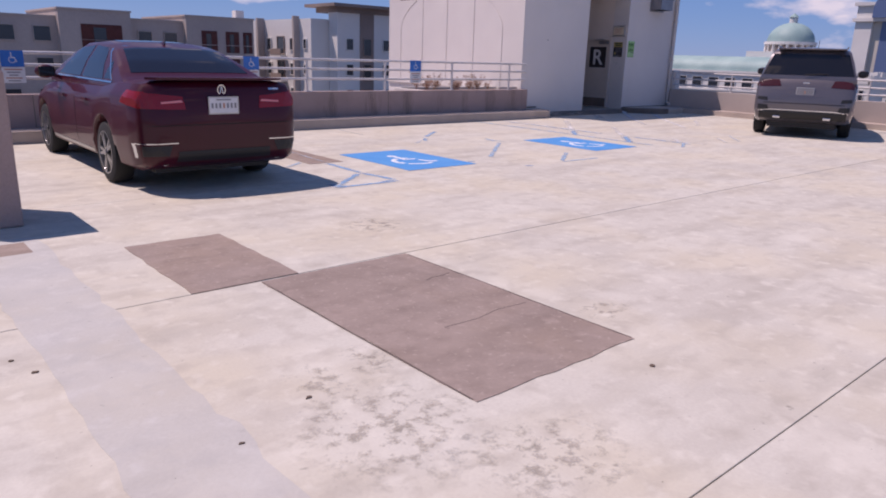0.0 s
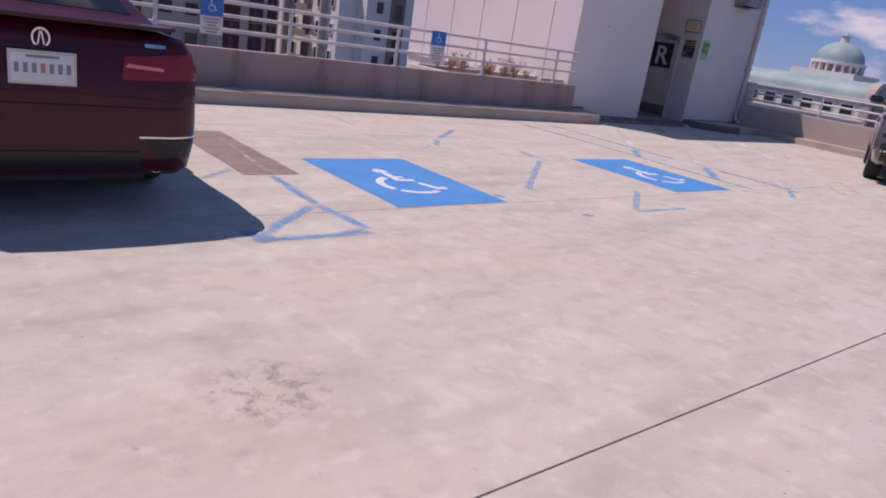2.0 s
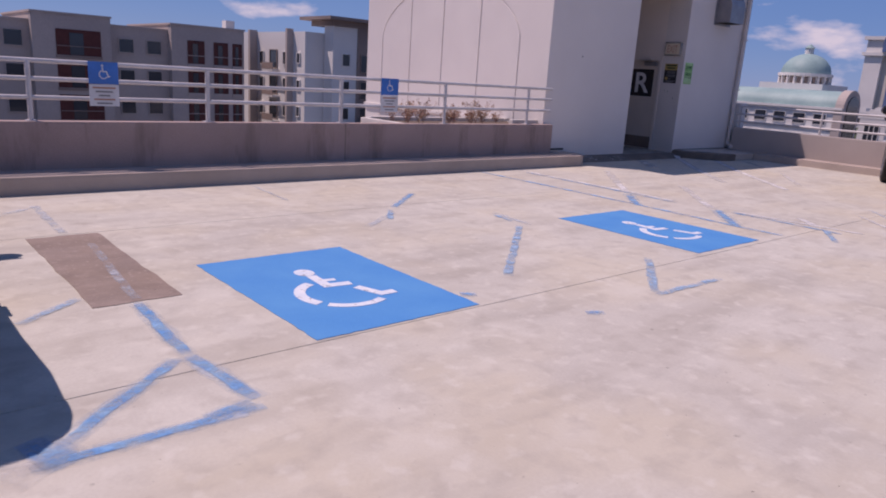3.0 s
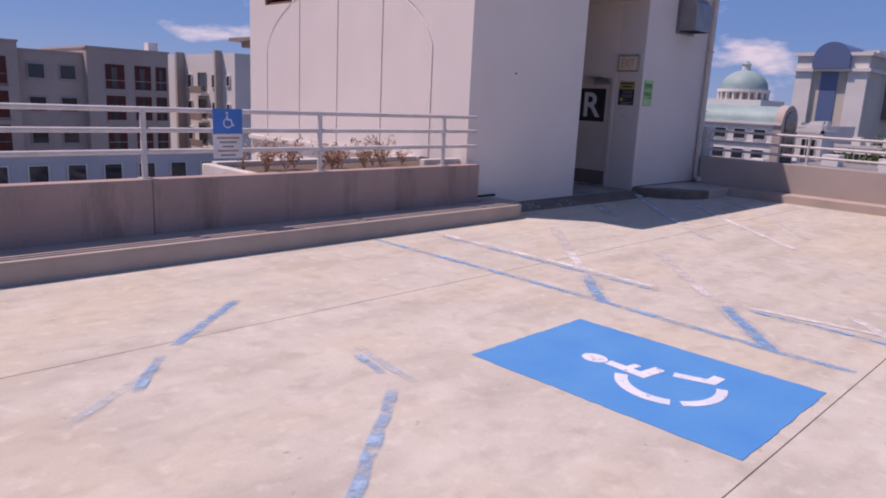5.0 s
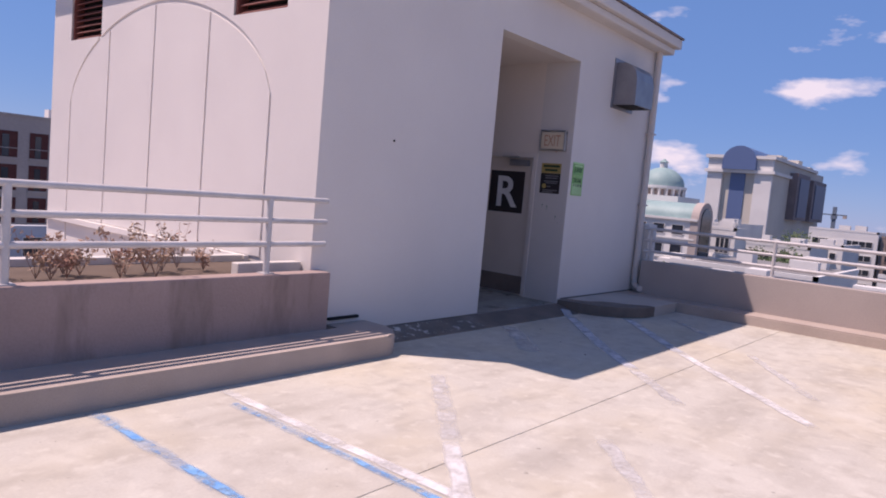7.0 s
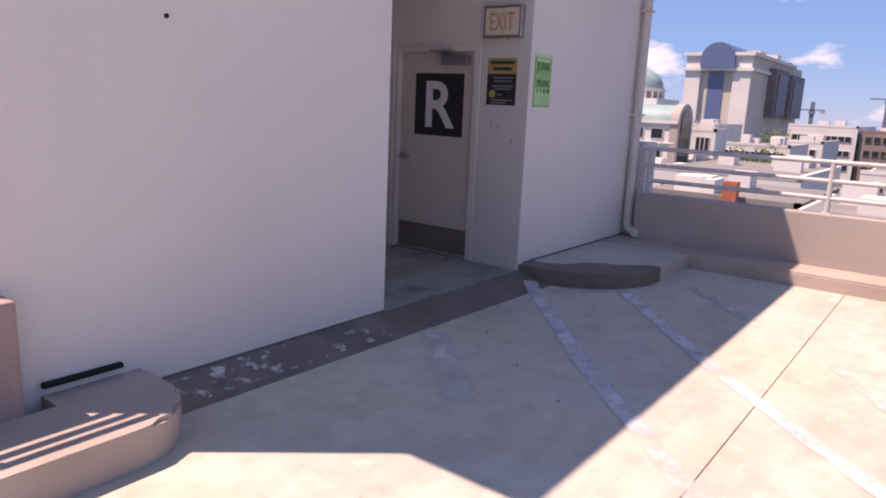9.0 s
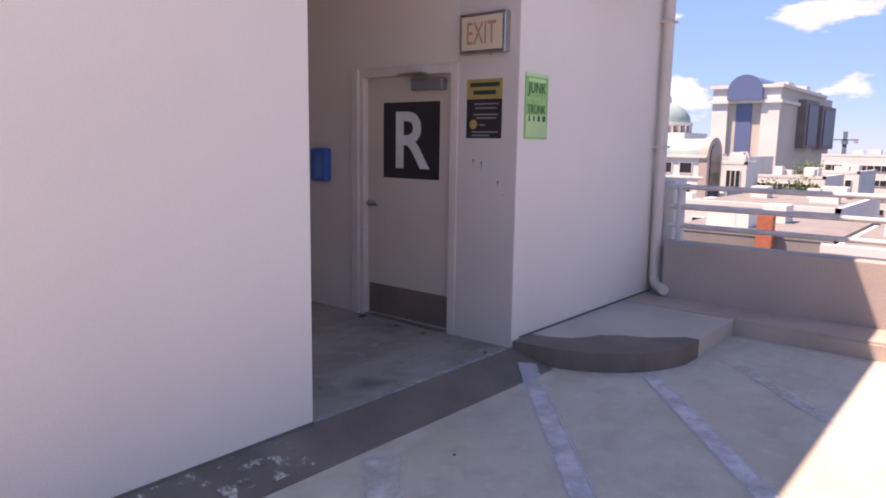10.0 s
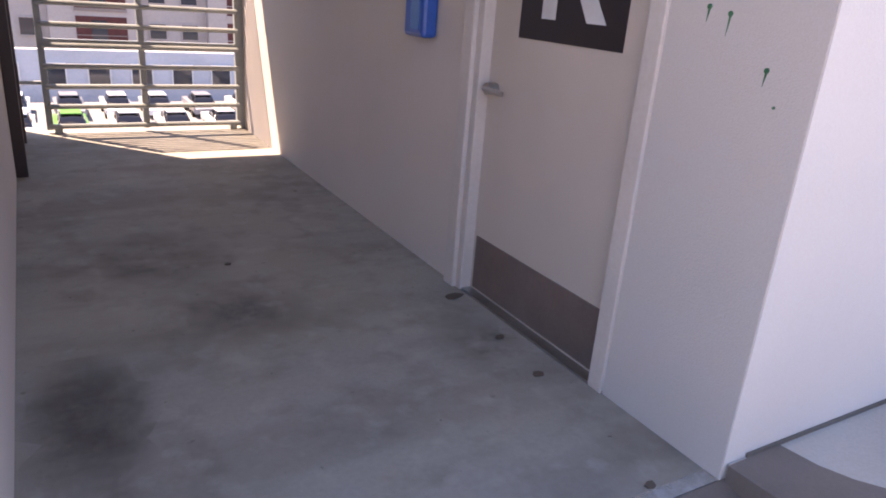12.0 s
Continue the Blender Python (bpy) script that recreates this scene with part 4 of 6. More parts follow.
# second door on the other side of the passage, and the gate at its end
d2 = thing("door_2", "closed dark brown door in a brown frame", "door", box(B(), CX0 + 0.002, 17.8, FZ, CX0 + 0.03, 18.75, 2.12), BROWN, kind="structure")
part("door_frame", box(B(), CX0, 17.70, FZ, CX0 + 0.07, 17.80, 2.2, 0.004), mat("dark_frame", (0.06, 0.035, 0.03), 0.5), d2)
part("door_frame", box(B(), CX0, 18.75, FZ, CX0 + 0.07, 18.85, 2.2, 0.004), bpy.data.materials["dark_frame"], d2)
gate = thing("gate", "dark metal gate of horizontal bars at the passage's end", "gate")
GYL = 19.12
for x in (17.20, 17.95, 18.76):
    part("gate_frame", box(B(), x - 0.025, GYL - 0.025, FZ + 0.03, x + 0.025, GYL + 0.025, 2.12, 0.004), GATE, gate)
for i in range(13):
    z = FZ + 0.06 + i * 0.164
    part("bar", tube(B(), (17.2, GYL - 0.03, z), (18.76, GYL - 0.03, z), 0.021, 10), GATE, gate, smooth=True)
part("brace", box(B(), 17.2, GYL - 0.02, 0.80, 18.76, GYL + 0.02, 0.85), GATE, gate)
for x in (17.26, 18.70):
    part("foot", box(B(), x - 0.03, GYL - 0.04, FZ, x + 0.03, GYL + 0.04, FZ + 0.07, 0.004), GATE, gate)
for z in (0.5, 1.7):
    part("hinge", tube(B(), (17.0, GYL, z), (17.2, GYL, z), 0.016, 8), GATE, gate)
part("latch_post", box(B(), 18.775, GYL - 0.02, FZ, 18.808, GYL + 0.02, 2.12), GATE, gate)

# planter behind the parapet
pl = thing("planter", "pale concrete planter behind the parapet", "planter", kind="structure")
part("side", box(B(), 11.2, 14.5, -0.45, 14.30, 14.62, 0.72, 0.01), PALE_LEDGE, pl)
part("side", box(B(), 11.08, 13.585, -0.45, 11.198, 14.62, 0.70, 0.01), PALE_LEDGE, pl)
part("side", box(B(), 13.7, 13.70, 0.60, 14.36, 13.80, 0.76, 0.01), PALE_LEDGE, pl)
part("soil", box(B(), 11.2, 13.585, -0.45, 14.30, 14.498, 0.66), SOIL, pl)
rnd = random.Random(11)
for k in range(19):
    px, py = 11.25 + 0.125 * k + rnd.uniform(-0.1, 0.1), 13.85 + rnd.uniform(-0.12, 0.3)
    hgt = rnd.uniform(0.16, 0.40)
    weed = thing("dry_weed", "dry reddish weed growing in the planter", "weed", group="weeds in the planter")
    bm, bl = B(), B()
    for _ in range(9):
        a, ln = rnd.uniform(0, math.tau), hgt * rnd.uniform(0.5, 1.1)
        tip = Vector((px + 0.5 * ln * math.cos(a), py + 0.5 * ln * math.sin(a), 0.68 + ln))
        tube(bm, (px, py, 0.67), tip, 0.003, 5, 0.0015)
        for _ in range(13):
            f = rnd.uniform(0.35, 1.0)
            c = Vector((px, py, 0.68)).lerp(tip, f) + Vector((rnd.uniform(-0.04, 0.04), rnd.uniform(-0.04, 0.04), rnd.uniform(-0.02, 0.03)))
            u, v = Vector((rnd.uniform(-1, 1), rnd.uniform(-1, 1), rnd.uniform(-0.5, 1))).normalized() * 0.022, Vector((rnd.uniform(-1, 1), rnd.uniform(-1, 1), rnd.uniform(-1, 1))).normalized() * 0.012
            bl.faces.new([bl.verts.new(c + w) for w in (-u, v, u, -v)])
    part("stem", bm, DRY, weed, kind="stuff")
    part("leaf", bl, DRY, weed, kind="stuff")


# ---- vehicles ----
from mathutils.bvhtree import BVHTree


def interp(table, y):
    xs, ys = zip(*table)
    return float(np.interp(y, xs, ys))


def loft(stations, ring):
    """Skin mirrored half rings along y; ring(y) gives (half width, height) from the floor's middle to the top's middle."""
    bm = B()
    rows = []
    for y in stations:
        half = ring(y)
        pts = [(x, y, z) for x, z in half] + [(-x, y, z) for x, z in half[-2:0:-1]]
        rows.append([bm.verts.new(p) for p in pts])
    k = len(rows[0])
    for p, q in zip(rows, rows[1:]):
        for i in range(k):
            bm.faces.new((p[i], p[(i + 1) % k], q[(i + 1) % k], q[i]))
    bm.faces.new(rows[0])
    bm.faces.new(rows[-1][::-1])
    bmesh.ops.remove_doubles(bm, verts=bm.verts, dist=0.0004)
    bmesh.ops.recalc_face_normals(bm, faces=bm.faces)
    return bm


def shell(tree, grid, way, lift=0.004, thick=0.004):
    """A thin panel laid on the car's skin: rays from a grid of points along a direction."""
    bm = B()
    way = Vector(way).normalized()
    rows = []
    for row in grid:
        vs = []
        for p in row:
            hit = tree.ray_cast(Vector(p), way)[0]
            vs.append(bm.verts.new(hit - way * lift) if hit else None)
        rows.append(vs)
    for p, q in zip(rows, rows[1:]):
        for i in range(len(p) - 1):
            f = (p[i], p[i + 1], q[i + 1], q[i])
            if all(f):
                bm.faces.new(f)
    for v in [v for v in bm.verts if not v.link_faces]:
        bm.verts.remove(v)
    bmesh.ops.recalc_face_normals(bm, faces=bm.faces)
    bmesh.ops.solidify(bm, geom=bm.faces, thickness=thick)
    return bm


def quad_grid(c, nu=14, nv=8):
    """Points filling a four-cornered patch given as corners in order."""
    a, b, d, e = [Vector(p) for p in c]
    return [[a.lerp(b, i / nu).lerp(e.lerp(d, i / nu), j / nv) for i in range(nu + 1)] for j in range(nv + 1)]


def wheel(car, x, y, r, width, side, spokes=5):
    """hub > tyre, rim; side is +1 when the outer face looks to +x."""
    hub = part("wheel", tube(B(), (0, 0, 0), (side * (width * 0.5 + 0.006), 0, 0), 0.035, 16), RIM, car, smooth=True)
    hub.location = (x, y, r)
    bm = B()
    prof = [(0.70, -0.5), (0.86, -0.5), (0.96, -0.44), (1.0, -0.30), (1.0, 0.30), (0.96, 0.44), (0.86, 0.5), (0.70, 0.5)]
    n = 40
    rows = [[bm.verts.new((w * width, r * q * math.cos(a), r * q * math.sin(a))) for q, w in prof] for a in [math.tau * i / n for i in range(n)]]
    for i in range(n):
        p, q = rows[i], rows[(i + 1) % n]
        for j in range(len(prof)):
            bm.faces.new((p[j], p[(j + 1) % len(prof)], q[(j + 1) % len(prof)], q[j]))
    part("tyre", bm, TYRE, hub, smooth=True)
    bm = B()
    for i in range(n):
        a, b = math.tau * i / n, math.tau * (i + 1) / n
        for q0, q1, w0, w1 in ((0.70, 0.66, 0.5, 0.5), (0.66, 0.64, 0.5, 0.1)):
            bm.faces.new([bm.verts.new((side * w * width, r * q * math.cos(t), r * q * math.sin(t))) for q, w, t in ((q0, w0, a), (q1, w1, a), (q1, w1, b), (q0, w0, b))])
    for i in range(spokes):
        for off in (-0.16, 0.16):
            a = math.tau * i / spokes
            sp = box(B(), -0.012, 0.04, -0.016, 0.012, r * 0.66, 0.016)
            sp.transform(Matrix.Translation((side * (width * 0.42), 0, 0)) @ Matrix.Rotation(a + off, 4, "X"))
            me = bpy.data.meshes.new("spoke")
            sp.to_mesh(me)
            sp.free()
            bm.from_mesh(me)
            bpy.data.meshes.remove(me)
    part("rim", bm, RIM, hub, "bright alloy spokes")
    disc = tube(B(), (side * width * 0.02, 0, 0), (side * width * 0.08, 0, 0), r * 0.64, 24)
    part("brake_disc", disc, TRIM, hub)


def build_car(name, label, paint, L, W, top, half, low, axles, r, gh, belt, roof_half, belt_half, sills=0.24):
    """A car in its own frame: y from the tail to the nose, x to its right, z up."""
    car = thing(name, label, "car")
    ra = r + 0.055
    ys = sorted({round(v, 3) for v in [0, 0.02, 0.05, 0.09, 0.13, 0.18] + list(np.arange(0.24, L - 0.25, 0.05)) + [L - 0.2, L - 0.12, L - 0.06, L - 0.02, L]})

    def ring(y):
        w, zt, zb = interp(half, y), interp(top, y), interp(low, y)
        za = max((r + math.sqrt(max(0.0, ra * ra - (y - a) ** 2)) if abs(y - a) < ra else 0.0) for a in axles)
        zs = zt - 0.11 * min(1.0, (zt - zb) / 0.6)
        p2, p3 = max(zb + 0.05, za), max(zb + 0.45 * (zs - zb), za + 0.03)
        inner = 0.72 if za > zb else 0.86
        return [(0.0, zb), (inner * w, zb if za <= zb else zb), (inner * w + 0.001, max(zb, za)), (0.955 * w, p2), (w * 0.995, max(p2 + 0.02, p3 - 0.12)), (w, max(p3, p2 + 0.04)), (w * 0.992, max(zs - 0.05, p3 + 0.02)), (w * 0.965, zs), (w * 0.90, zt - 0.03), (w * 0.72, zt), (w * 0.35, zt + 0.012), (0.0, zt + 0.016)]
    bm = loft(ys, ring)
    gys = np.linspace(gh[0][0], gh[-1][0], 44)

    def ring2(y):
        zt = interp(gh, y)
        f = max(0.0, (zt - belt) / (max(z for _, z in gh) - belt))
        wt = belt_half + (roof_half - belt_half) * f
        h = zt - belt
        return [(0.0, belt - 0.06), (belt_half, belt - 0.06), (belt_half, belt), (belt_half + (wt - belt_half) * 0.5, belt + h * 0.52), (wt, zt - 0.055 * f), (wt - 0.05, zt - 0.018 * f), (wt * 0.6, zt + 0.008 * f), (0.0, zt + 0.014 * f)]
    gb = loft(gys, ring2)
    tree = BVHTree.FromBMesh(bm)
    tree_g = BVHTree.FromBMesh(gb)
    part("body", bm, paint, car, smooth=True)
    part("cabin", gb, paint, car, smooth=True)
    for a in axles:
        for s in (-1, 1):
            wheel(car, s * (W / 2 - 0.125), a, r, 0.225, s)
    part("underbody", box(B(), -W * 0.34, 0.35, sills - 0.06, W * 0.34, L - 0.4, sills + 0.25), TRIM, car)
    return car, tree, tree_g


def mirror_pair(car, x, y, z, paint):
    for s in (-1, 1):
        bm = B()
        bmesh.ops.create_icosphere(bm, subdivisions=3, radius=1.0, matrix=Matrix.Translation((s * x, y, z)) @ Matrix.Diagonal((0.12, 0.075, 0.085, 1)))
        m = part("mirror", bm, paint, car, smooth=True)
        part("mirror_glass", box(B(), s * x - 0.09, y - 0.078, z - 0.06, s * x + 0.09, y - 0.068, z + 0.06, 0.01), CAR_GLASS, m)
        part("mirror_arm", tube(B(), (s * (x - 0.1), y + 0.02, z - 0.05), (s * (x - 0.2), y + 0.02, z - 0.08), 0.025, 8), paint, m)


def plate(car, tree, z, wd=0.305, ht=0.155, x=0.0, face=SIGN_WHITE, label="white number plate"):
    hit = tree.ray_cast(Vector((x, -1, z)), Vector((0, 1, 0)))[0]
    y = hit.y - 0.018
    p = part("number_plate", box(B(), x - wd / 2, y, z - ht / 2, x + wd / 2, y + 0.02, z + ht / 2, 0.004), face, car, label)
    part("plate_holder", box(B(), x - wd / 2 - 0.012, y + 0.003, z - ht / 2 - 0.012, x + wd / 2 + 0.012, y + 0.03, z + ht / 2 + 0.012), STEEL, p)
    for i, xx in enumerate(np.linspace(-0.125, 0.125, 7)):
        part("plate_bar", box(B(), x + xx - 0.011, y - 0.0015, z - 0.028, x + xx + 0.011, y - 0.0003, z + 0.024), RED_INK if i == 3 else GREY_INK, p)
    part("plate_bar", box(B(), x - 0.08, y - 0.0015, z + 0.052, x + 0.08, y - 0.0003, z + 0.066), GREY_INK, p)
    return y


# dark sedan
L, W = 4.83, 1.86
sedan, tr, tg = build_car(
    "sedan", "glossy dark burgundy sedan parked facing the parapet", SEDAN, L, W,
    top=[(0, 0.78), (0.03, 0.97), (0.07, 1.08), (0.11, 1.135), (0.16, 1.14), (0.7, 1.13), (1.2, 1.07), (3.2, 1.03), (3.5, 1.01), (4.2, 0.90), (4.6, 0.78), (4.76, 0.68), (4.83, 0.55)],
    half=[(0, 0.70), (0.03, 0.80), (0.09, 0.86), (0.25, 0.905), (0.7, 0.93), (4.0, 0.925), (4.45, 0.86), (4.7, 0.72), (4.83, 0.5)],
    low=[(0, 0.40), (0.04, 0.32), (0.12, 0.27), (0.3, 0.23), (4.4, 0.20), (4.7, 0.24), (4.83, 0.35)],
    axles=(1.07, 3.845), r=0.335,
    gh=[(0.55, 1.11), (0.75, 1.17), (1.05, 1.31), (1.40, 1.44), (1.75, 1.50), (2.2, 1.52), (2.6, 1.505), (2.9, 1.43), (3.2, 1.27), (3.55, 1.04)],
    belt=1.06, roof_half=0.60, belt_half=0.84)
part("rear_window", shell(tg, quad_grid([(-0.66, 0.80, 2), (0.66, 0.80, 2), (0.53, 1.42, 2), (-0.53, 1.42, 2)], 18, 12), (0, 0, -1), 0.004), CAR_GLASS, sedan, "dark tinted rear window")
part("windscreen", shell(tg, quad_grid([(-0.54, 2.68, 2), (0.54, 2.68, 2), (0.68, 3.4, 2), (-0.68, 3.4, 2)], 18, 12), (0, 0, -1), 0.004), CAR_GLASS, sedan)
part("sunroof", shell(tg, quad_grid([(-0.4, 1.85, 2), (0.4, 1.85, 2), (0.4, 2.35, 2), (-0.4, 2.35, 2)]), (0, 0, -1), 0.003), CAR_GLASS, sedan)
for s in (-1, 1):
    X = s * 2
    for c in ([(X, 0.98, 1.12), (X, 1.24, 1.12), (X, 1.24, 1.31), (X, 1.18, 1.29)], [(X, 1.28, 1.11), (X, 2.10, 1.11), (X, 2.10, 1.465), (X, 1.60, 1.44)], [(X, 2.17, 1.11), (X, 3.15, 1.11), (X, 2.72, 1.43), (X, 2.17, 1.465)]):
        part("side_window", shell(tg, quad_grid(c, 12, 8), (-s, 0, 0), 0.004), CAR_GLASS, sedan)
    part("window_trim", shell(tg, quad_grid([(X, 0.92, 1.082), (X, 3.2, 1.082), (X, 3.2, 1.10), (X, 0.92, 1.10)], 30, 1), (-s, 0, 0), 0.007), CHROME, sedan, "chrome window trim")
    part("window_trim", shell(tg, quad_grid([(X, 0.93, 1.11), (X, 0.96, 1.11), (X, 1.60, 1.47), (X, 1.56, 1.47)], 2, 10), (-s, 0, 0), 0.007), CHROME, sedan)
    # lamps wrap round the corner: one shell from behind, one from the side
    tl = part("tail_light", shell(tr, quad_grid([(s * 0.40, -1, 0.86), (s * 0.86, -1, 0.875), (s * 0.86, -1, 1.035), (s * 0.42, -1, 0.99)], 16, 6), (0, 1, 0), 0.006), TAIL, sedan, "dark red tail light")
    part("side_lens", shell(tr, quad_grid([(X, 0.06, 0.875), (X, 0.42, 0.92), (X, 0.30, 1.05), (X, 0.06, 1.035)], 10, 6), (-s, 0, 0), 0.006), TAIL, tl)
    part("reversing_lens", shell(tr, quad_grid([(s * 0.42, -1, 0.932), (s * 0.64, -1, 0.92), (s * 0.64, -1, 0.938), (s * 0.44, -1, 0.953)], 8, 3), (0, 1, 0), 0.009), TAIL_LIGHT, tl, "paler pink lens")
    part("bumper_trim", shell(tr, quad_grid([(s * 0.50, -1, 0.522), (s * 0.88, -1, 0.522), (s * 0.88, -1, 0.531), (s * 0.50, -1, 0.533)], 16, 1), (0, 1, 0), 0.006), CHROME, sedan, "chrome bumper strip")
    part("bumper_trim", shell(tr, quad_grid([(s * 0.855, -1, 0.38), (s * 0.87, -1, 0.38), (s * 0.895, -1, 0.525), (s * 0.88, -1, 0.525)], 2, 6), (0, 1, 0), 0.006), CHROME, sedan)
    part("bumper_vent", shell(tr, quad_grid([(s * 0.60, -1, 0.40), (s * 0.845, -1, 0.40), (s * 0.865, -1, 0.505), (s * 0.56, -1, 0.505)], 12, 4), (0, 1, 0), 0.004), TRIM, sedan, "black corner vent")
    ex = part("exhaust", tube(B(), (s * 0.62, 0.06, 0.335), (s * 0.62, 0.3, 0.335), 0.040, 18), STEEL, sedan, smooth=True)
    # black disc on the solid pipe paints the darkness inside it
    part("bore_shade", tube(B(), (s * 0.62, 0.055, 0.335), (s * 0.62, 0.08, 0.335), 0.036, 18), DARK, ex)
    part("sill_trim", shell(tr, quad_grid([(X, 1.52, 0.285), (X, 3.4, 0.285), (X, 3.4, 0.32), (X, 1.52, 0.32)], 20, 1), (-s, 0, 0), 0.006), STEEL, sedan)
    for yy in (2.13,):
        part("door_seam", shell(tr, quad_grid([(X, yy, 0.36), (X, yy + 0.012, 0.36), (X, yy + 0.012, 0.94), (X, yy, 0.94)], 1, 8), (-s, 0, 0), 0.002, 0.001), DARK, sedan)
    part("door_handle", shell(tr, quad_grid([(X, 1.55, 0.86), (X, 1.74, 0.86), (X, 1.74, 0.89), (X, 1.55, 0.89)], 6, 2), (-s, 0, 0), 0.025, 0.012), SEDAN, sedan)
    part("door_handle", shell(tr, quad_grid([(X, 2.55, 0.85), (X, 2.74, 0.85), (X, 2.74, 0.88), (X, 2.55, 0.88)], 6, 2), (-s, 0, 0), 0.025, 0.012), SEDAN, sedan)
part("diffuser", shell(tr, quad_grid([(-0.52, -1, 0.33), (0.52, -1, 0.33), (0.50, -1, 0.44), (-0.50, -1, 0.44)], 16, 4), (0, 1, 0), 0.006), TRIM, sedan, "black lower bumper")
part("boot_seam", shell(tr, quad_grid([(-0.78, -1, 0.70), (0.78, -1, 0.70), (0.78, -1, 0.708), (-0.78, -1, 0.708)], 30, 1), (0, 1, 0), 0.002, 0.001), DARK, sedan)
bm = B()
prism(bm, [(-0.74, 0.14), (-0.66, 0.055), (-0.4, 0.02), (0.0, 0.005), (0.4, 0.02), (0.66, 0.055), (0.74, 0.14), (0.66, 0.24), (-0.66, 0.24)], 1.150, 1.172)
part("spoiler", bm, SEDAN, sedan, "thin boot-lid spoiler")
bm = loft(np.linspace(0, 0.17, 7), lambda y: [(0.0, 0.0), (0.022 * (1 - abs(y / 0.17 - 0.4)), 0.0), (0.008, 0.035 + 0.02 * (1 - y / 0.17)), (0.0, 0.045 + 0.025 * (1 - y / 0.17))])
bm.transform(Matrix.Translation((0, 1.60, 1.465)))
part("antenna_fin", bm, SEDAN, sedan, smooth=True)
yb = plate(sedan, tr, 0.895)
hit = tr.ray_cast(Vector((0, -1, 1.05)), Vector((0, 1, 0)))[0]
bm = B()
n = 24
ringv = [[bm.verts.new((q * 0.046 * math.cos(t), yy, 1.05 + q * 0.055 * math.sin(t))) for q, yy in ((1.0, hit.y + 0.02), (1.0, hit.y - 0.012), (0.80, hit.y - 0.012), (0.80, hit.y + 0.02))] for t in [math.tau * i / n for i in range(n)]]
for i in range(n):
    u, v = ringv[i], ringv[(i + 1) % n]
    for j in range(4):
        bm.faces.new((u[j], u[(j + 1) % 4], v[(j + 1) % 4], v[j]))
badge = part("badge", bm, CHROME, sedan, "oval chrome badge")
part("badge_bar", tube(B(), (-0.016, hit.y - 0.008, 1.015), (-0.004, hit.y - 0.008, 1.085), 0.006, 8), CHROME, badge)
part("badge_bar", tube(B(), (0.016, hit.y - 0.008, 1.015), (0.004, hit.y - 0.008, 1.085), 0.006, 8), CHROME, badge)
part("model_badge", shell(tr, quad_grid([(0.54, -1, 1.05), (0.66, -1, 1.05), (0.66, -1, 1.07), (0.54, -1, 1.07)], 4, 1), (0, 1, 0), 0.008), CHROME, sedan)
mirror_pair(sedan, 1.02, 2.98, 1.13, SEDAN)
sedan.location = (3.95, 8.06, 0)

# grey sport utility vehicle
L, W = 4.70, 1.88
suv, tr, tg = build_car(
    "suv", "dark silver-grey sport utility vehicle parked against the parapet", SUV_PAINT, L, W,
    top=[(0, 0.72), (0.03, 0.86), (0.07, 0.98), (0.14, 1.12), (0.2, 1.17), (1.2, 1.14), (3.2, 1.08), (3.6, 1.05), (4.3, 0.96), (4.58, 0.82), (4.70, 0.62)],
    half=[(0, 0.80), (0.04, 0.87), (0.12, 0.905), (0.3, 0.93), (0.8, 0.94), (4.0, 0.935), (4.4, 0.86), (4.6, 0.74), (4.70, 0.55)],
    low=[(0, 0.48), (0.03, 0.40), (0.1, 0.34), (0.3, 0.28), (4.3, 0.26), (4.6, 0.30), (4.70, 0.42)],
    axles=(0.97, 3.75), r=0.36,
    gh=[(0.14, 1.15), (0.22, 1.38), (0.31, 1.62), (0.40, 1.69), (0.8, 1.72), (1.6, 1.725), (2.2, 1.70), (2.6, 1.62), (3.0, 1.42), (3.5, 1.08)],
    belt=1.12, roof_half=0.70, belt_half=0.885)
part("rear_window", shell(tg, quad_grid([(-0.83, -1, 1.20), (0.83, -1, 1.20), (0.68, -1, 1.60), (-0.68, -1, 1.60)], 18, 10), (0, 1, 0), 0.005), CAR_GLASS, suv, "dark tailgate window")
part("windscreen", shell(tg, quad_grid([(-0.56, 2.66, 3), (0.56, 2.66, 3), (0.70, 3.38, 3), (-0.70, 3.38, 3)], 16, 10), (0, 0, -1), 0.004), CAR_GLASS, suv)
bm = B()
box(bm, -0.62, 0.23, 1.68, 0.62, 0.55, 1.71, 0.012)
part("roof_spoiler", bm, SUV_PAINT, suv)
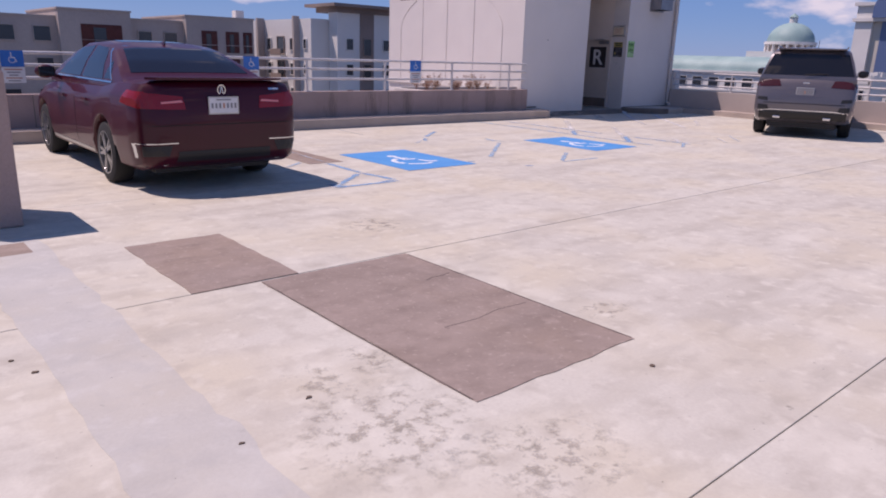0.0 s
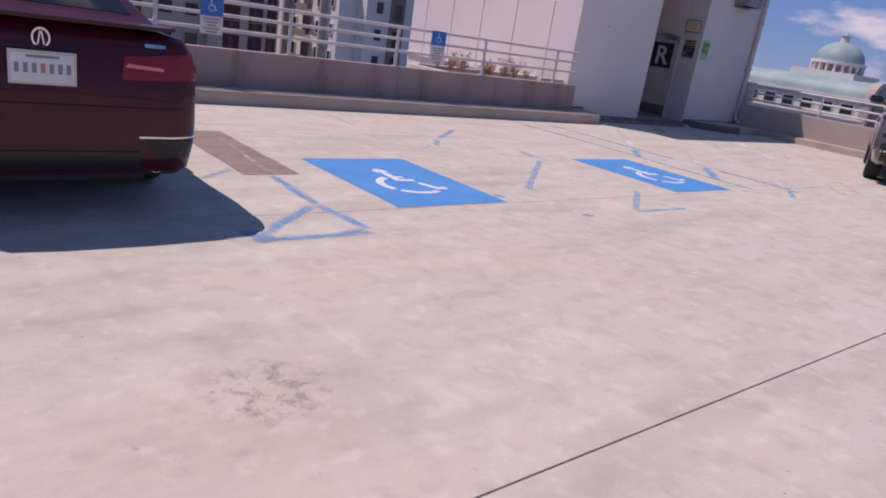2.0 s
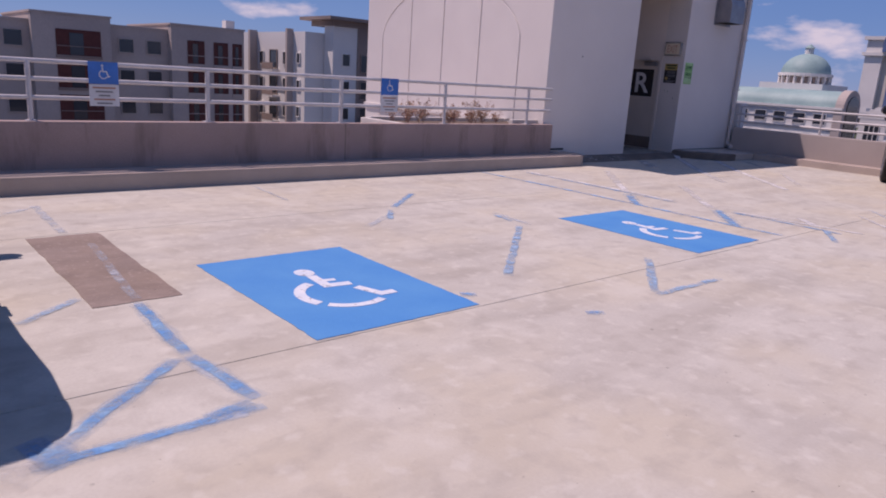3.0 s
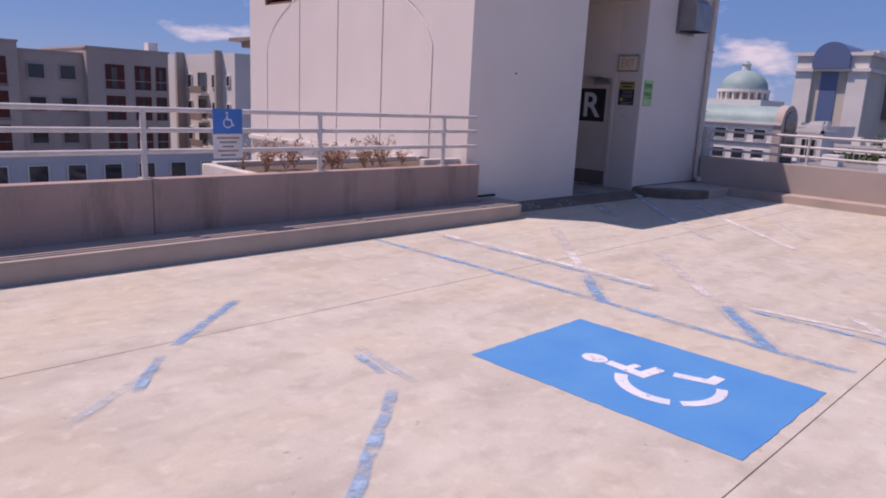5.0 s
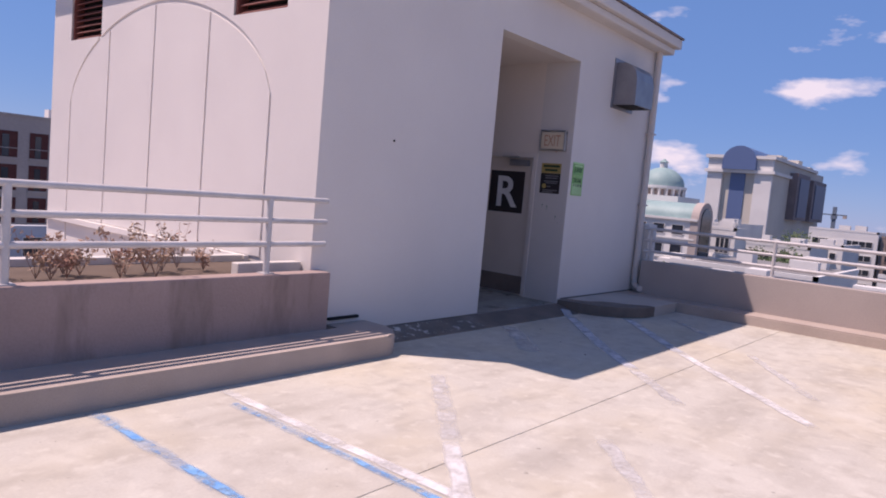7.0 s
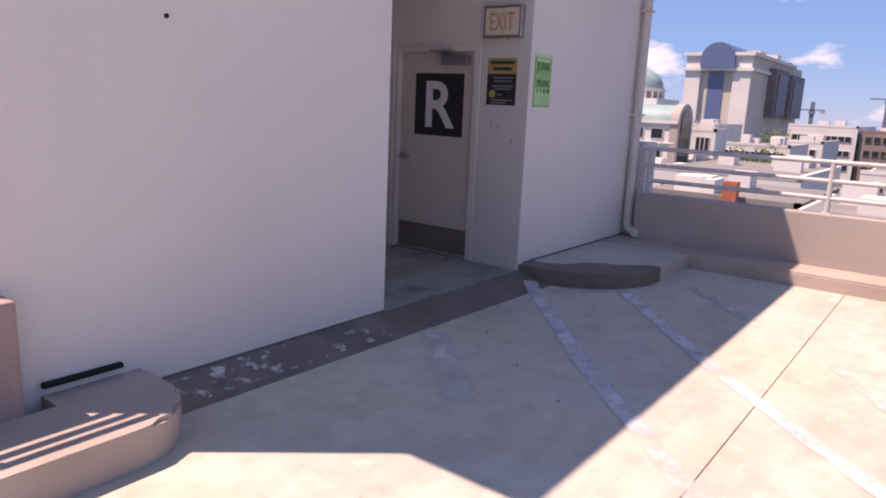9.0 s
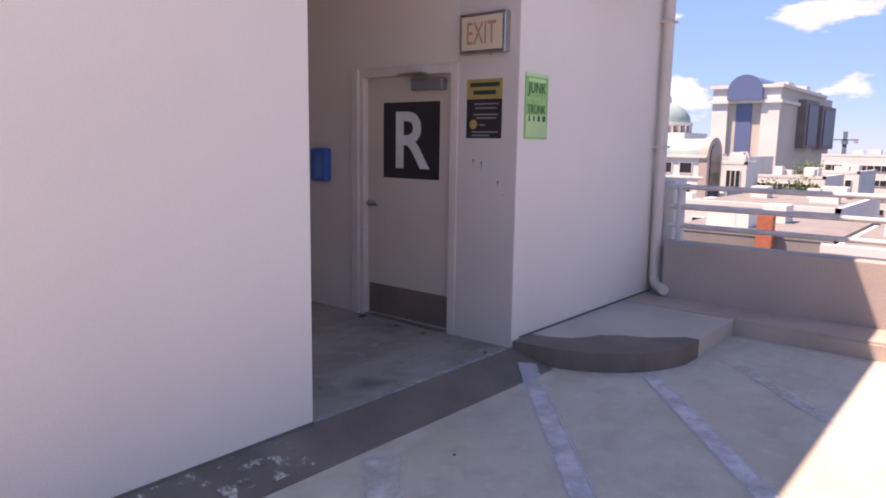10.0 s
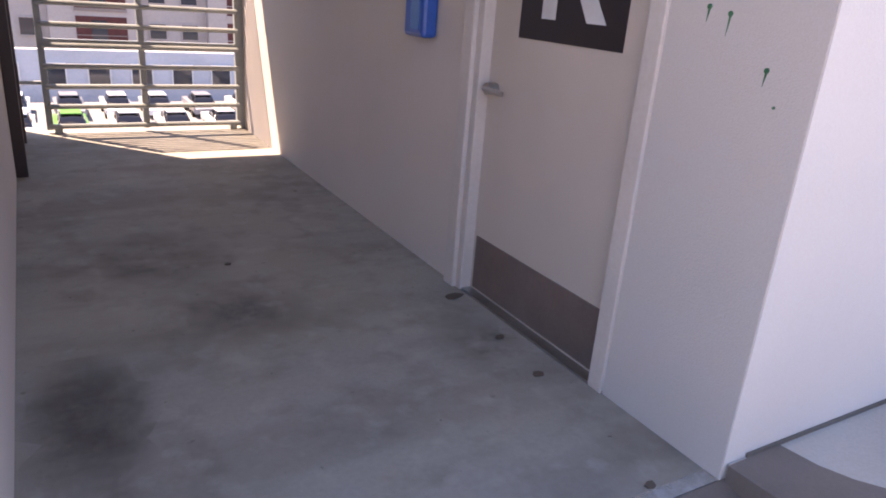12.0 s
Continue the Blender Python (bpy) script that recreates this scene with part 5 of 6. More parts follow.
for s in (-1, 1):
    X = s * 2
    for c in ([(X, 0.42, 1.18), (X, 0.98, 1.18), (X, 0.98, 1.55), (X, 0.52, 1.54)], [(X, 1.04, 1.18), (X, 1.85, 1.18), (X, 1.85, 1.60), (X, 1.04, 1.58)], [(X, 1.93, 1.18), (X, 3.05, 1.18), (X, 2.60, 1.56), (X, 1.93, 1.60)]):
        part("side_window", shell(tg, quad_grid(c, 12, 8), (-s, 0, 0), 0.004), CAR_GLASS, suv)
    part("roof_rail", tube(B(), (s * 0.64, 0.65, 1.745), (s * 0.64, 2.3, 1.735), 0.016, 8), STEEL, suv)
    tl = part("tail_light", shell(tr, quad_grid([(s * 0.45, -1, 0.985), (s * 0.86, -1, 0.965), (s * 0.86, -1, 1.12), (s * 0.50, -1, 1.11)], 14, 6), (0, 1, 0), 0.006), TAIL_DULL, suv, "dark red tail light")
    part("side_lens", shell(tr, quad_grid([(X, 0.10, 0.97), (X, 0.46, 1.0), (X, 0.36, 1.12), (X, 0.12, 1.12)], 8, 5), (-s, 0, 0), 0.006), TAIL_DULL, tl)
    part("reflector", shell(tr, quad_grid([(s * 0.66, -1, 0.70), (s * 0.86, -1, 0.72), (s * 0.86, -1, 0.78), (s * 0.68, -1, 0.77)], 8, 3), (0, 1, 0), 0.006), TRIM, suv)
    part("fog_lamp", shell(tr, quad_grid([(s * 0.62, -1, 0.52), (s * 0.84, -1, 0.54), (s * 0.84, -1, 0.63), (s * 0.66, -1, 0.62)], 8, 3), (0, 1, 0), 0.006), TRIM, suv)
    part("exhaust", box(B(), s * 0.46 - 0.07, -0.01, 0.37, s * 0.46 + 0.07, 0.2, 0.42, 0.012), CHROME, suv)
part("bumper_trim", shell(tr, quad_grid([(-0.82, -1, 0.495), (-0.58, -1, 0.525), (-0.58, -1, 0.545), (-0.82, -1, 0.515)], 10, 1), (0, 1, 0), 0.009), CHROME, suv, "chrome bumper strip")
part("bumper_trim", shell(tr, quad_grid([(-0.58, -1, 0.525), (0.58, -1, 0.525), (0.58, -1, 0.545), (-0.58, -1, 0.545)], 24, 1), (0, 1, 0), 0.009), CHROME, suv)
part("bumper_trim", shell(tr, quad_grid([(0.58, -1, 0.525), (0.82, -1, 0.495), (0.82, -1, 0.515), (0.58, -1, 0.545)], 10, 1), (0, 1, 0), 0.009), CHROME, suv)
part("lower_bumper", shell(tr, quad_grid([(-0.80, -1, 0.36), (0.80, -1, 0.36), (0.80, -1, 0.52), (-0.80, -1, 0.52)], 20, 5), (0, 1, 0), 0.006), TRIM, suv, "black lower bumper")
part("tailgate_seam", shell(tr, quad_grid([(-0.74, -1, 0.66), (0.74, -1, 0.66), (0.74, -1, 0.672), (-0.74, -1, 0.672)], 24, 1), (0, 1, 0), 0.002, 0.001), DARK, suv)
part("plate_recess", shell(tr, quad_grid([(-0.30, -1, 0.80), (0.30, -1, 0.80), (0.34, -1, 0.98), (-0.34, -1, 0.98)], 12, 5), (0, 1, 0), 0.003, 0.002), SUV_PAINT, suv)
plate(suv, tr, 0.885, face=HOOD, label="dull grey number plate")
hit = tr.ray_cast(Vector((0, -1, 1.06)), Vector((0, 1, 0)))[0]
part("badge", box(B(), -0.06, hit.y - 0.008, 1.035, 0.06, hit.y + 0.004, 1.075, 0.004), CHROME, suv, "oval chrome badge")
part("antenna", tube(B(), (0.10, 0.62, 1.68), (0.10, 0.50, 1.86), 0.006, 6), TRIM, suv)
part("wiper", tube(B(), (-0.05, 0.13, 1.215), (0.36, 0.15, 1.235), 0.009, 6), TRIM, suv)
mirror_pair(suv, 1.06, 2.90, 1.24, SUV_PAINT)
suv.rotation_euler = (0, 0, radians(-90 + 20.8))
suv.scale = (1.04, 1.02, 1.085)
suv.location = (16.34, 7.30, 0)


# ---- the city round the garage ----
GZ = -18.0
thing("ground", "grey asphalt and pavement of the city below", "ground", box(B(), -2400, -2400, GZ - 1, 2400, 2400, GZ), ASPHALT, kind="structure")
thing("garage_body", "plain concrete storeys of the parking garage below the deck", "garage", box(B(), XW, YS, GZ, XE + 0.1, TY1 + 0.6, -0.46), FAR_GREY, kind="structure")

WIN = {}


def facade(parent, axis, at, u0, u1, cols, rows, z_top, storey, w, h, wall_mat):
    """Rows of framed windows on a wall: axis 'y' faces -y at y = at (u is x); axis 'x' faces -x at x = at (u is y)."""
    key = (w, h, wall_mat.name)
    if key not in WIN:
        WIN[key] = window_mesh(w, h, wall_mat, FAR_GLASS)
    for r in range(rows):
        for c in range(cols):
            u = u0 + (c + 0.5) * (u1 - u0) / cols
            z = z_top - storey * r - h / 2
            m = Matrix.Translation((u, at - 0.14, z)) if axis == "y" else Matrix.Translation((at - 0.14, u, z)) @ Matrix.Rotation(radians(-90), 4, "Z")
            put_window(WIN[key], m, parent)


def balconies(parent, x0, x1, y, z_top, rows, storey, slab_mat, back_mat, deep=1.4):
    """Stacked balconies in a wall facing -y; flat dark panels paint in their shade."""
    for r in range(rows):
        z = z_top - storey * r
        b = part("balcony", box(B(), x0, y - 0.12, z - 2.6, x1, y + 0.02, z - 2.35), slab_mat, parent)
        part("shade_panel", box(B(), x0 + 0.05, y - 0.05, z - 2.34, x1 - 0.05, y - 0.02, z), back_mat, b)
        part("rail", box(B(), x0, y - 0.16, z - 1.55, x1, y - 0.13, z - 1.48), slab_mat, b)
        part("door", box(B(), x0 + (x1 - x0) * 0.3, y - 0.08, z - 2.3, x0 + (x1 - x0) * 0.6, y - 0.055, z - 0.3), FAR_GLASS, b)


apt = thing("apartment_building", "grey and red mid-rise apartment building with balconies", "apartment building")
# dark red that carries the shade inside the balconies
BALCONY_SHADE = mat("balcony_shadow_red", (0.12, 0.035, 0.03), 0.9, bump=0)
for x0, x1, yf, zt in ((-40, 18.7, 80.6, 4.0), (18.7, 25.5, 79.6, 4.8), (25.5, 31.3, 80.6, 4.15), (31.3, 39.2, 79.6, 4.8)):
    part("wall", box(B(), x0, yf, GZ, x1, yf + 14, zt), FAR_GREY, apt)
    part("coping", box(B(), x0 - 0.1, yf - 0.1, zt, x1 + 0.1, yf + 14, zt + 0.18), FAR_GREY, apt)
part("chimney", box(B(), 38.2, 82.0, 4.8, 39.2, 83.0, 5.9), FAR_WHITE, apt)
facade(apt, "y", 80.6, 9.5, 18.9, 3, 5, 3.2, 3.0, 1.6, 1.5, FAR_GREY)
facade(apt, "y", 80.6, -20, 8, 7, 5, 3.2, 3.0, 1.6, 1.5, FAR_GREY)
facade(apt, "y", 80.6, 25.8, 31.2, 2, 5, 3.1, 3.0, 1.5, 1.4, FAR_GREY)
balconies(apt, 20.6, 24.6, 79.6, 3.5, 6, 3.0, FAR_BROWN, BALCONY_SHADE)
balconies(apt, 32.9, 34.8, 79.6, 3.4, 6, 3.0, FAR_GREY, BALCONY_SHADE)
balconies(apt, 35.7, 37.4, 79.6, 3.4, 6, 3.0, FAR_GREY, BALCONY_SHADE)
balconies(apt, 37.8, 39.0, 79.6, 3.4, 6, 3.0, FAR_GREY, BALCONY_SHADE)
wing = thing("apartment_wing", "white sunlit apartment wing with stacked windows", "apartment building")
part("wall", box(B(), 45.0, 76.5, GZ, 60.0, 96.0, 5.3), FAR_WHITE, wing)
part("fin", box(B(), 44.2, 79.2, GZ, 45.0, 79.6, 5.6), FAR_GREY, wing)
part("fin", box(B(), 44.0, 88.3, GZ, 45.0, 88.8, 5.5), FAR_GREY, wing)
facade(wing, "x", 45.0, 76.7, 79.0, 1, 7, 3.0, 3.0, 0.8, 1.2, FAR_WHITE)
facade(wing, "x", 45.0, 79.9, 82.0, 1, 7, 3.1, 3.0, 1.2, 1.5, FAR_WHITE)
facade(wing, "x", 45.0, 82.4, 85.4, 1, 7, 3.3, 3.0, 1.9, 2.2, FAR_BROWN)
facade(wing, "x", 45.0, 85.8, 88.2, 1, 7, 3.1, 3.0, 1.2, 1.6, FAR_WHITE)
for r in range(6):
    part("balcony", box(B(), 44.1, 82.5, 0.75 - 3.0 * r, 45.0, 85.3, 1.0 - 3.0 * r), FAR_WHITE, wing)
    part("balcony_rail", box(B(), 44.08, 82.5, 1.0 - 3.0 * r, 44.14, 85.3, 1.75 - 3.0 * r), FAR_BROWN, wing)
tw = thing("apartment_tower", "pale apartment block with an overhanging brown flat roof", "apartment building")
part("wall", box(B(), 47.4, 74.5, GZ, 60.0, 76.4, 6.1), FAR_WHITE, tw)
part("brown_panel", box(B(), 50.6, 74.38, GZ, 52.6, 74.5, 6.1), FAR_BROWN, tw, "brown wall panel")
part("roof", box(B(), 46.2, 73.2, 6.7, 61.0, 80, 7.05), FAR_BROWN, tw)
part("roof", box(B(), 47.2, 74.2, 6.1, 60.0, 79, 6.7), FAR_BROWN, tw)
facade(tw, "y", 74.5, 47.8, 50.4, 1, 6, 3.2, 3.0, 1.1, 1.4, FAR_WHITE)
facade(tw, "y", 74.38, 50.7, 52.5, 1, 6, 3.2, 3.0, 1.2, 2.0, FAR_BROWN)
facade(tw, "y", 74.5, 53.0, 59.0, 2, 6, 3.2, 3.0, 1.1, 1.4, FAR_WHITE)

# block seen through the passage gate
gb = thing("office_block", "grey-blue office block with white window bands", "office building")
part("wall", box(B(), 12.0, 72.0, GZ, 70.0, 73.0, -4.5), mat("blue_grey_wall", (0.50, 0.52, 0.56), 0.9, scale=0.2, fine=5, bump=0), gb)
facade(gb, "y", 72.0, 14, 44.0, 10, 4, -5.4, 3.2, 1.6, 1.7, FAR_WHITE)

# domed hall with a barrel roof
hall = thing("domed_hall", "white hall with a green copper barrel roof and dome", "public building")
HX, HY, HD = 116.0, 45.8, 6.0
part("wall", box(B(), HX, HY, GZ, HX + HD, HY + 70, 0.2), FAR_WHITE, hall)
part("cornice", box(B(), HX - 0.4, HY - 0.3, 0.2, HX + HD + 0.4, HY + 70, 0.55), FAR_WHITE, hall)
n = 16


def arch_ring(half, rise):
    return [(HX + HD / 2 - half * math.cos(math.pi * i / n), 0.55 + rise * math.sin(math.pi * i / n)) for i in range(n + 1)]


bm = B()
fa, fb = [[bm.verts.new((x, yy, z)) for x, z in arch_ring(HD / 2, 2.4)] for yy in (HY + 0.8, HY + 70)]
bm.faces.new(fa)
bm.faces.new(fb[::-1])
for i in range(n):
    bm.faces.new((fa[i], fa[i + 1], fb[i + 1], fb[i]))
part("barrel_roof", bm, COPPER, hall, "green copper barrel roof", True)
bm = B()
pts = arch_ring(HD / 2 + 0.15, 2.6) + [(HX + HD + 0.15, -8), (HX - 0.15, -8)]
fa, fb = [[bm.verts.new((x, yy, z)) for x, z in pts] for yy in (HY - 0.4, HY + 0.8)]
bm.faces.new(fa)
bm.faces.new(fb[::-1])
for i in range(len(pts)):
    bm.faces.new((fa[i], fb[i], fb[(i + 1) % len(pts)], fa[(i + 1) % len(pts)]))
part("gable", bm, FAR_GREY, hall, "grey rounded gable")
bm = B()
pts = arch_ring(HD / 2 - 0.9, 1.7) + [(HX + HD - 0.9, -8), (HX + 0.9, -8)]
fa, fb = [[bm.verts.new((x, yy, z)) for x, z in pts] for yy in (HY - 0.55, HY - 0.42)]
bm.faces.new(fa)
bm.faces.new(fb[::-1])
for i in range(len(pts)):
    bm.faces.new((fa[i], fb[i], fb[(i + 1) % len(pts)], fa[(i + 1) % len(pts)]))
part("gable_window", bm, FAR_GLASS, hall, "tall dark arched window")
facade(hall, "x", HX, HY + 1.2, HY + 40.2, 13, 6, -0.5, 3.05, 1.9, 1.6, FAR_WHITE)
for r in range(5):
    part("string_course", box(B(), HX - 0.2, HY, -2.75 - 3.05 * r, HX, HY + 70, -2.5 - 3.05 * r), FAR_WHITE, hall)
DX, DY = 126.0, 55.9
part("drum", tube(B(), (DX, DY, 0.2), (DX, DY, 5.1), 3.5, 32), FAR_WHITE, hall, smooth=True)
part("drum_base", box(B(), DX - 5, DY - 5, 0.0, DX + 5, DY + 5, 3.9), FAR_WHITE, hall)
for i in range(20):
    a = math.tau * i / 20
    part("column", tube(B(), (DX + 3.85 * math.cos(a), DY + 3.85 * math.sin(a), 3.9), (DX + 3.85 * math.cos(a), DY + 3.85 * math.sin(a), 5.1), 0.17, 8), FAR_WHITE, hall)
    a += math.pi / 20
    part("drum_window", box(B(), DX + 3.45 * math.cos(a) - 0.22, DY + 3.45 * math.sin(a) - 0.22, 4.0, DX + 3.45 * math.cos(a) + 0.22, DY + 3.45 * math.sin(a) + 0.22, 4.95), FAR_BROWN, hall)
part("entablature", tube(B(), (DX, DY, 5.1), (DX, DY, 5.55), 4.1, 32), FAR_WHITE, hall)
bm = B()
bmesh.ops.create_uvsphere(bm, u_segments=32, v_segments=16, radius=3.75, matrix=Matrix.Translation((DX, DY, 5.5)) @ Matrix.Diagonal((1, 1, 0.86, 1)))
bmesh.ops.delete(bm, geom=[v for v in bm.verts if v.co.z < 5.45], context="VERTS")
part("dome", bm, COPPER, hall, "green copper dome", True)
part("lantern", tube(B(), (DX, DY, 8.5), (DX, DY, 9.6), 0.65, 12), FAR_WHITE, hall)
part("lantern_roof", tube(B(), (DX, DY, 9.6), (DX, DY, 10.2), 0.8, 12, 0.12), COPPER, hall)

# tall arched block
CRANE = mat("crane_paint", (0.16, 0.21, 0.28), 0.7, bump=0)
MAUVE = mat("mauve_grey_cladding", (0.24, 0.19, 0.19), 0.7, scale=0.2, fine=4, bump=0)
hr = thing("high_rise", "beige high-rise with an arched blue glass top", "high-rise")
RX, RY0, RY1 = 244.0, 68.7, 88.8
part("wall", box(B(), RX + 1.2, RY0, GZ, RX + 74, RY1, 20.2), FAR_BEIGE, hr)
part("corner_pier", box(B(), RX, RY0, GZ, RX + 1.2, RY0 + 5.2, 20.2), FAR_WHITE, hr)
part("corner_pier", box(B(), RX, RY1 - 4.8, GZ, RX + 1.2, RY1, 20.2), FAR_WHITE, hr)
for z in (15.6, 20.2):
    part("cornice", box(B(), RX - 0.8, RY0 - 0.8, z, RX + 60, RY1 + 0.8, z + 1.0), FAR_WHITE, hr)
bm = B()
mid, rad = (RY0 + RY1) / 2, 5.2
pts = [(mid - rad, 16.6)] + [(mid - rad * math.cos(math.pi * i / 14), 19.2 + 5.0 * math.sin(math.pi * i / 14)) for i in range(15)] + [(mid + rad, 16.6)]
f = [bm.verts.new((RX - 1.5, y, z)) for y, z in pts]
g = [bm.verts.new((RX + 30, y, z)) for y, z in pts]
bm.faces.new(f)
bm.faces.new(g[::-1])
for i in range(len(f)):
    bm.faces.new((f[i], g[i], g[(i + 1) % len(f)], f[(i + 1) % len(f)]))
part("arched_glazing", bm, BLUE_GLASS, hr, "blue glass arch")
part("curtain_wall", box(B(), RX + 0.9, RY0 + 8.2, 0.0, RX + 1.19, RY1 - 7.2, 15.6), BLUE_GLASS, hr, "blue glass strip")
for i, (xa, xb, zt) in enumerate(((RX + 22, RX + 40, 17.8), (RX + 46, RX + 68, 17.0))):
    part("side_bay", box(B(), xa, RY0 - 2.6, 2.0, xb, RY0, zt), MAUVE, hr)
    part("side_glazing", box(B(), xa + 3, RY0 - 2.9, 3.0, xb - 2, RY0 - 2.61, zt - 1.5), SIDE_GLASS, hr)
for xa, xb, zt in ((RX + 16, RX + 24, 23.0), (RX + 40, RX + 46, 23.5), (RX + 58, RX + 64, 22.5)):
    part("roof_block", box(B(), xa, RY0 + 2, 20.2, xb, RY0 + 10, zt), FAR_BEIGE, hr)

for cy, ct in ((65.4, 9.0), (39.7, 14.0)):
    crane = thing("tower_crane", "distant blue-grey tower crane over the roofs", "crane", group="cranes on the skyline")
    part("mast", box(B(), 330, cy - 0.7, GZ, 331.2, cy + 0.7, ct), CRANE, crane)
    part("jib", box(B(), 330, cy - 4.6, ct - 3.5, 330.6, cy + 6.2, ct - 3.0), CRANE, crane)
    part("cab", box(B(), 329.6, cy - 1.0, ct - 5.0, 331.4, cy + 1.0, ct - 3.5), CRANE, crane)
    part("counterweight", box(B(), 330, cy - 4.6, ct - 4.6, 330.8, cy - 3.2, ct - 3.5), FAR_GREY, crane)


def block(name, label, x0, y0, x1, y1, zt, wall_mat, cols=0, rows=0, w=1.4, h=1.4, storey=3.2, first=1.0, side=0):
    b = thing(name, label, "building")
    part("wall", box(B(), x0, y0, GZ, x1, y1, zt), wall_mat, b)
    part("roof", box(B(), x0 + 0.5, y0 + 0.5, zt, x1 - 0.5, y1 - 0.5, zt + 0.15), FAR_ROOF, b)
    for q in ((x0, y0, x0 + 0.45, y1), (x0, y0, x1, y0 + 0.45)):
        part("coping", box(B(), q[0] - 0.05, q[1] - 0.05, zt, q[2], q[3], zt + 0.5), wall_mat, b)
    if cols:
        facade(b, "x", x0, y0 + 1, y1 - 1, cols, rows, zt - first, storey, w, h, wall_mat)
    if side:
        facade(b, "y", y0, x0 + 1, x1 - 1, side, rows, zt - first, storey, w, h, wall_mat)
    rnd = random.Random(int(x0 * 7 + y0))
    for _ in range(4):
        ux, uy = rnd.uniform(x0 + 2, x1 - 4), rnd.uniform(y0 + 2, y1 - 4)
        part("roof_unit", box(B(), ux, uy, zt + 0.15, ux + rnd.uniform(1.2, 3), uy + rnd.uniform(1.2, 3), zt + rnd.uniform(0.9, 1.9)), FAR_WHITE, b)
    return b


block("office_building", "low white office building with square windows", 205, 33.2, 240, 48.4, 0.2, FAR_WHITE, 9, 5, 1.5, 1.5, 3.4, 2.0, 6)
block("office_building", "dark brown block with window rows", 206, 18, 226, 32.8, -0.6, FAR_BROWN, 7, 5, 1.4, 1.5, 3.2, 1.0)
block("office_building", "long white building with rows of windows", 152, 37.0, 169, 49.6, -3.5, FAR_WHITE, 11, 4, 1.0, 1.3, 3.2, 1.0)
block("office_building", "white building with tall dark windows", 140, 46.9, 147, 51.2, -1.1, FAR_WHITE, 3, 3, 0.9, 3.2, 4.4, 1.0)
block("shop_building", "pale low building with a flat roof", 92, 24, 118, 40, -4.6, FAR_WHITE, 6, 3, 1.4, 1.2, 3.2, 1.4)
ob = block("shop_building", "grey low building with an orange stair block", 70, 20, 88, 33.5, -5.0, FAR_ROOF, 4, 3, 1.2, 1.2, 3.2, 2.0)
part("orange_wall", box(B(), 69.2, 24.4, GZ, 69.98, 25.5, -3.3), FAR_ORANGE, ob, "orange painted wall")
block("shop_building", "beige low building with roof units", 60, 8, 80, 19.4, -4.4, FAR_WHITE, 7, 3, 0.9, 1.0, 3.0, 0.5)
block("office_building", "low white office building with windows", 120, -6, 150, 22, -5.0, FAR_WHITE, 10, 3, 1.3, 1.4)
block("office_building", "white distant office building", 250, -20, 300, 12, -1.0, FAR_WHITE, 8, 4, 2.0, 1.6, 3.6, 1.5)
block("shop_building", "pale low building with a flat roof", 60, -22, 90, 2, -8.0, FAR_WHITE, 7, 2, 1.3, 1.3)
block("office_building", "distant beige building with window rows", 180, 66, 215, 100, -3.0, FAR_BEIGE, 8, 4, 1.5, 1.5)

block("shop_building", "white terrace of low shops with roof units", 96, 42, 112, 43, -6.0, FAR_WHITE, 1, 1, 1.2, 1.2)
block("office_building", "cream building with small windows", 119, 37.2, 132, 50, -6.6, FAR_BEIGE, 7, 4, 1.1, 1.2, 3.0, 1.0)
block("office_building", "white building with a few square windows", 170, 34.6, 190, 41.2, -2.9, FAR_WHITE, 3, 4, 1.2, 1.4, 3.2, 1.2)
block("office_building", "white building with an upper terrace", 170, 58, 200, 66, -0.6, FAR_WHITE, 4, 5, 1.4, 1.4, 3.2, 1.0)
block("shop_building", "grey low workshop with a flat roof", 46, 16, 58, 22, -9.5, FAR_ROOF, 3, 2, 1.2, 1.2)


def tree_at(x, y, h, crown, seed):
    """Tapered trunk with limbs and a crown of many small leaf clumps."""
    rnd = random.Random(seed)
    t = thing("tree", "green street tree with a rounded uneven crown", "tree", group="street trees")
    bm = tube(B(), (x, y, GZ), (x + 0.2, y, GZ + h * 0.6), 0.22, 8, 0.12)
    tips = []
    for i in range(6):
        a = i * 1.05 + rnd.uniform(-0.3, 0.3)
        tip = Vector((x + crown * 0.55 * math.cos(a), y + crown * 0.55 * math.sin(a), GZ + h * rnd.uniform(0.72, 0.95)))
        tube(bm, (x + 0.15, y, GZ + h * 0.5), tip, 0.09, 6, 0.03)
        tips.append(tip)
    tips.append(Vector((x, y, GZ + h)))
    part("trunk", bm, BARK, t)
    bm = B()
    for tip in tips:
        for _ in range(75):
            c = tip + Vector((rnd.gauss(0, 1), rnd.gauss(0, 1), rnd.gauss(0, 0.7))) * crown * 0.24
            u = Vector((rnd.uniform(-1, 1), rnd.uniform(-1, 1), rnd.uniform(-0.6, 0.6))).normalized() * rnd.uniform(0.2, 0.42)
            v = u.orthogonal().normalized() * rnd.uniform(0.12, 0.28)
            bm.faces.new([bm.verts.new(c + w) for w in (-u, v, u, -v)])
    part("crown", bm, LEAF, t, kind="stuff")


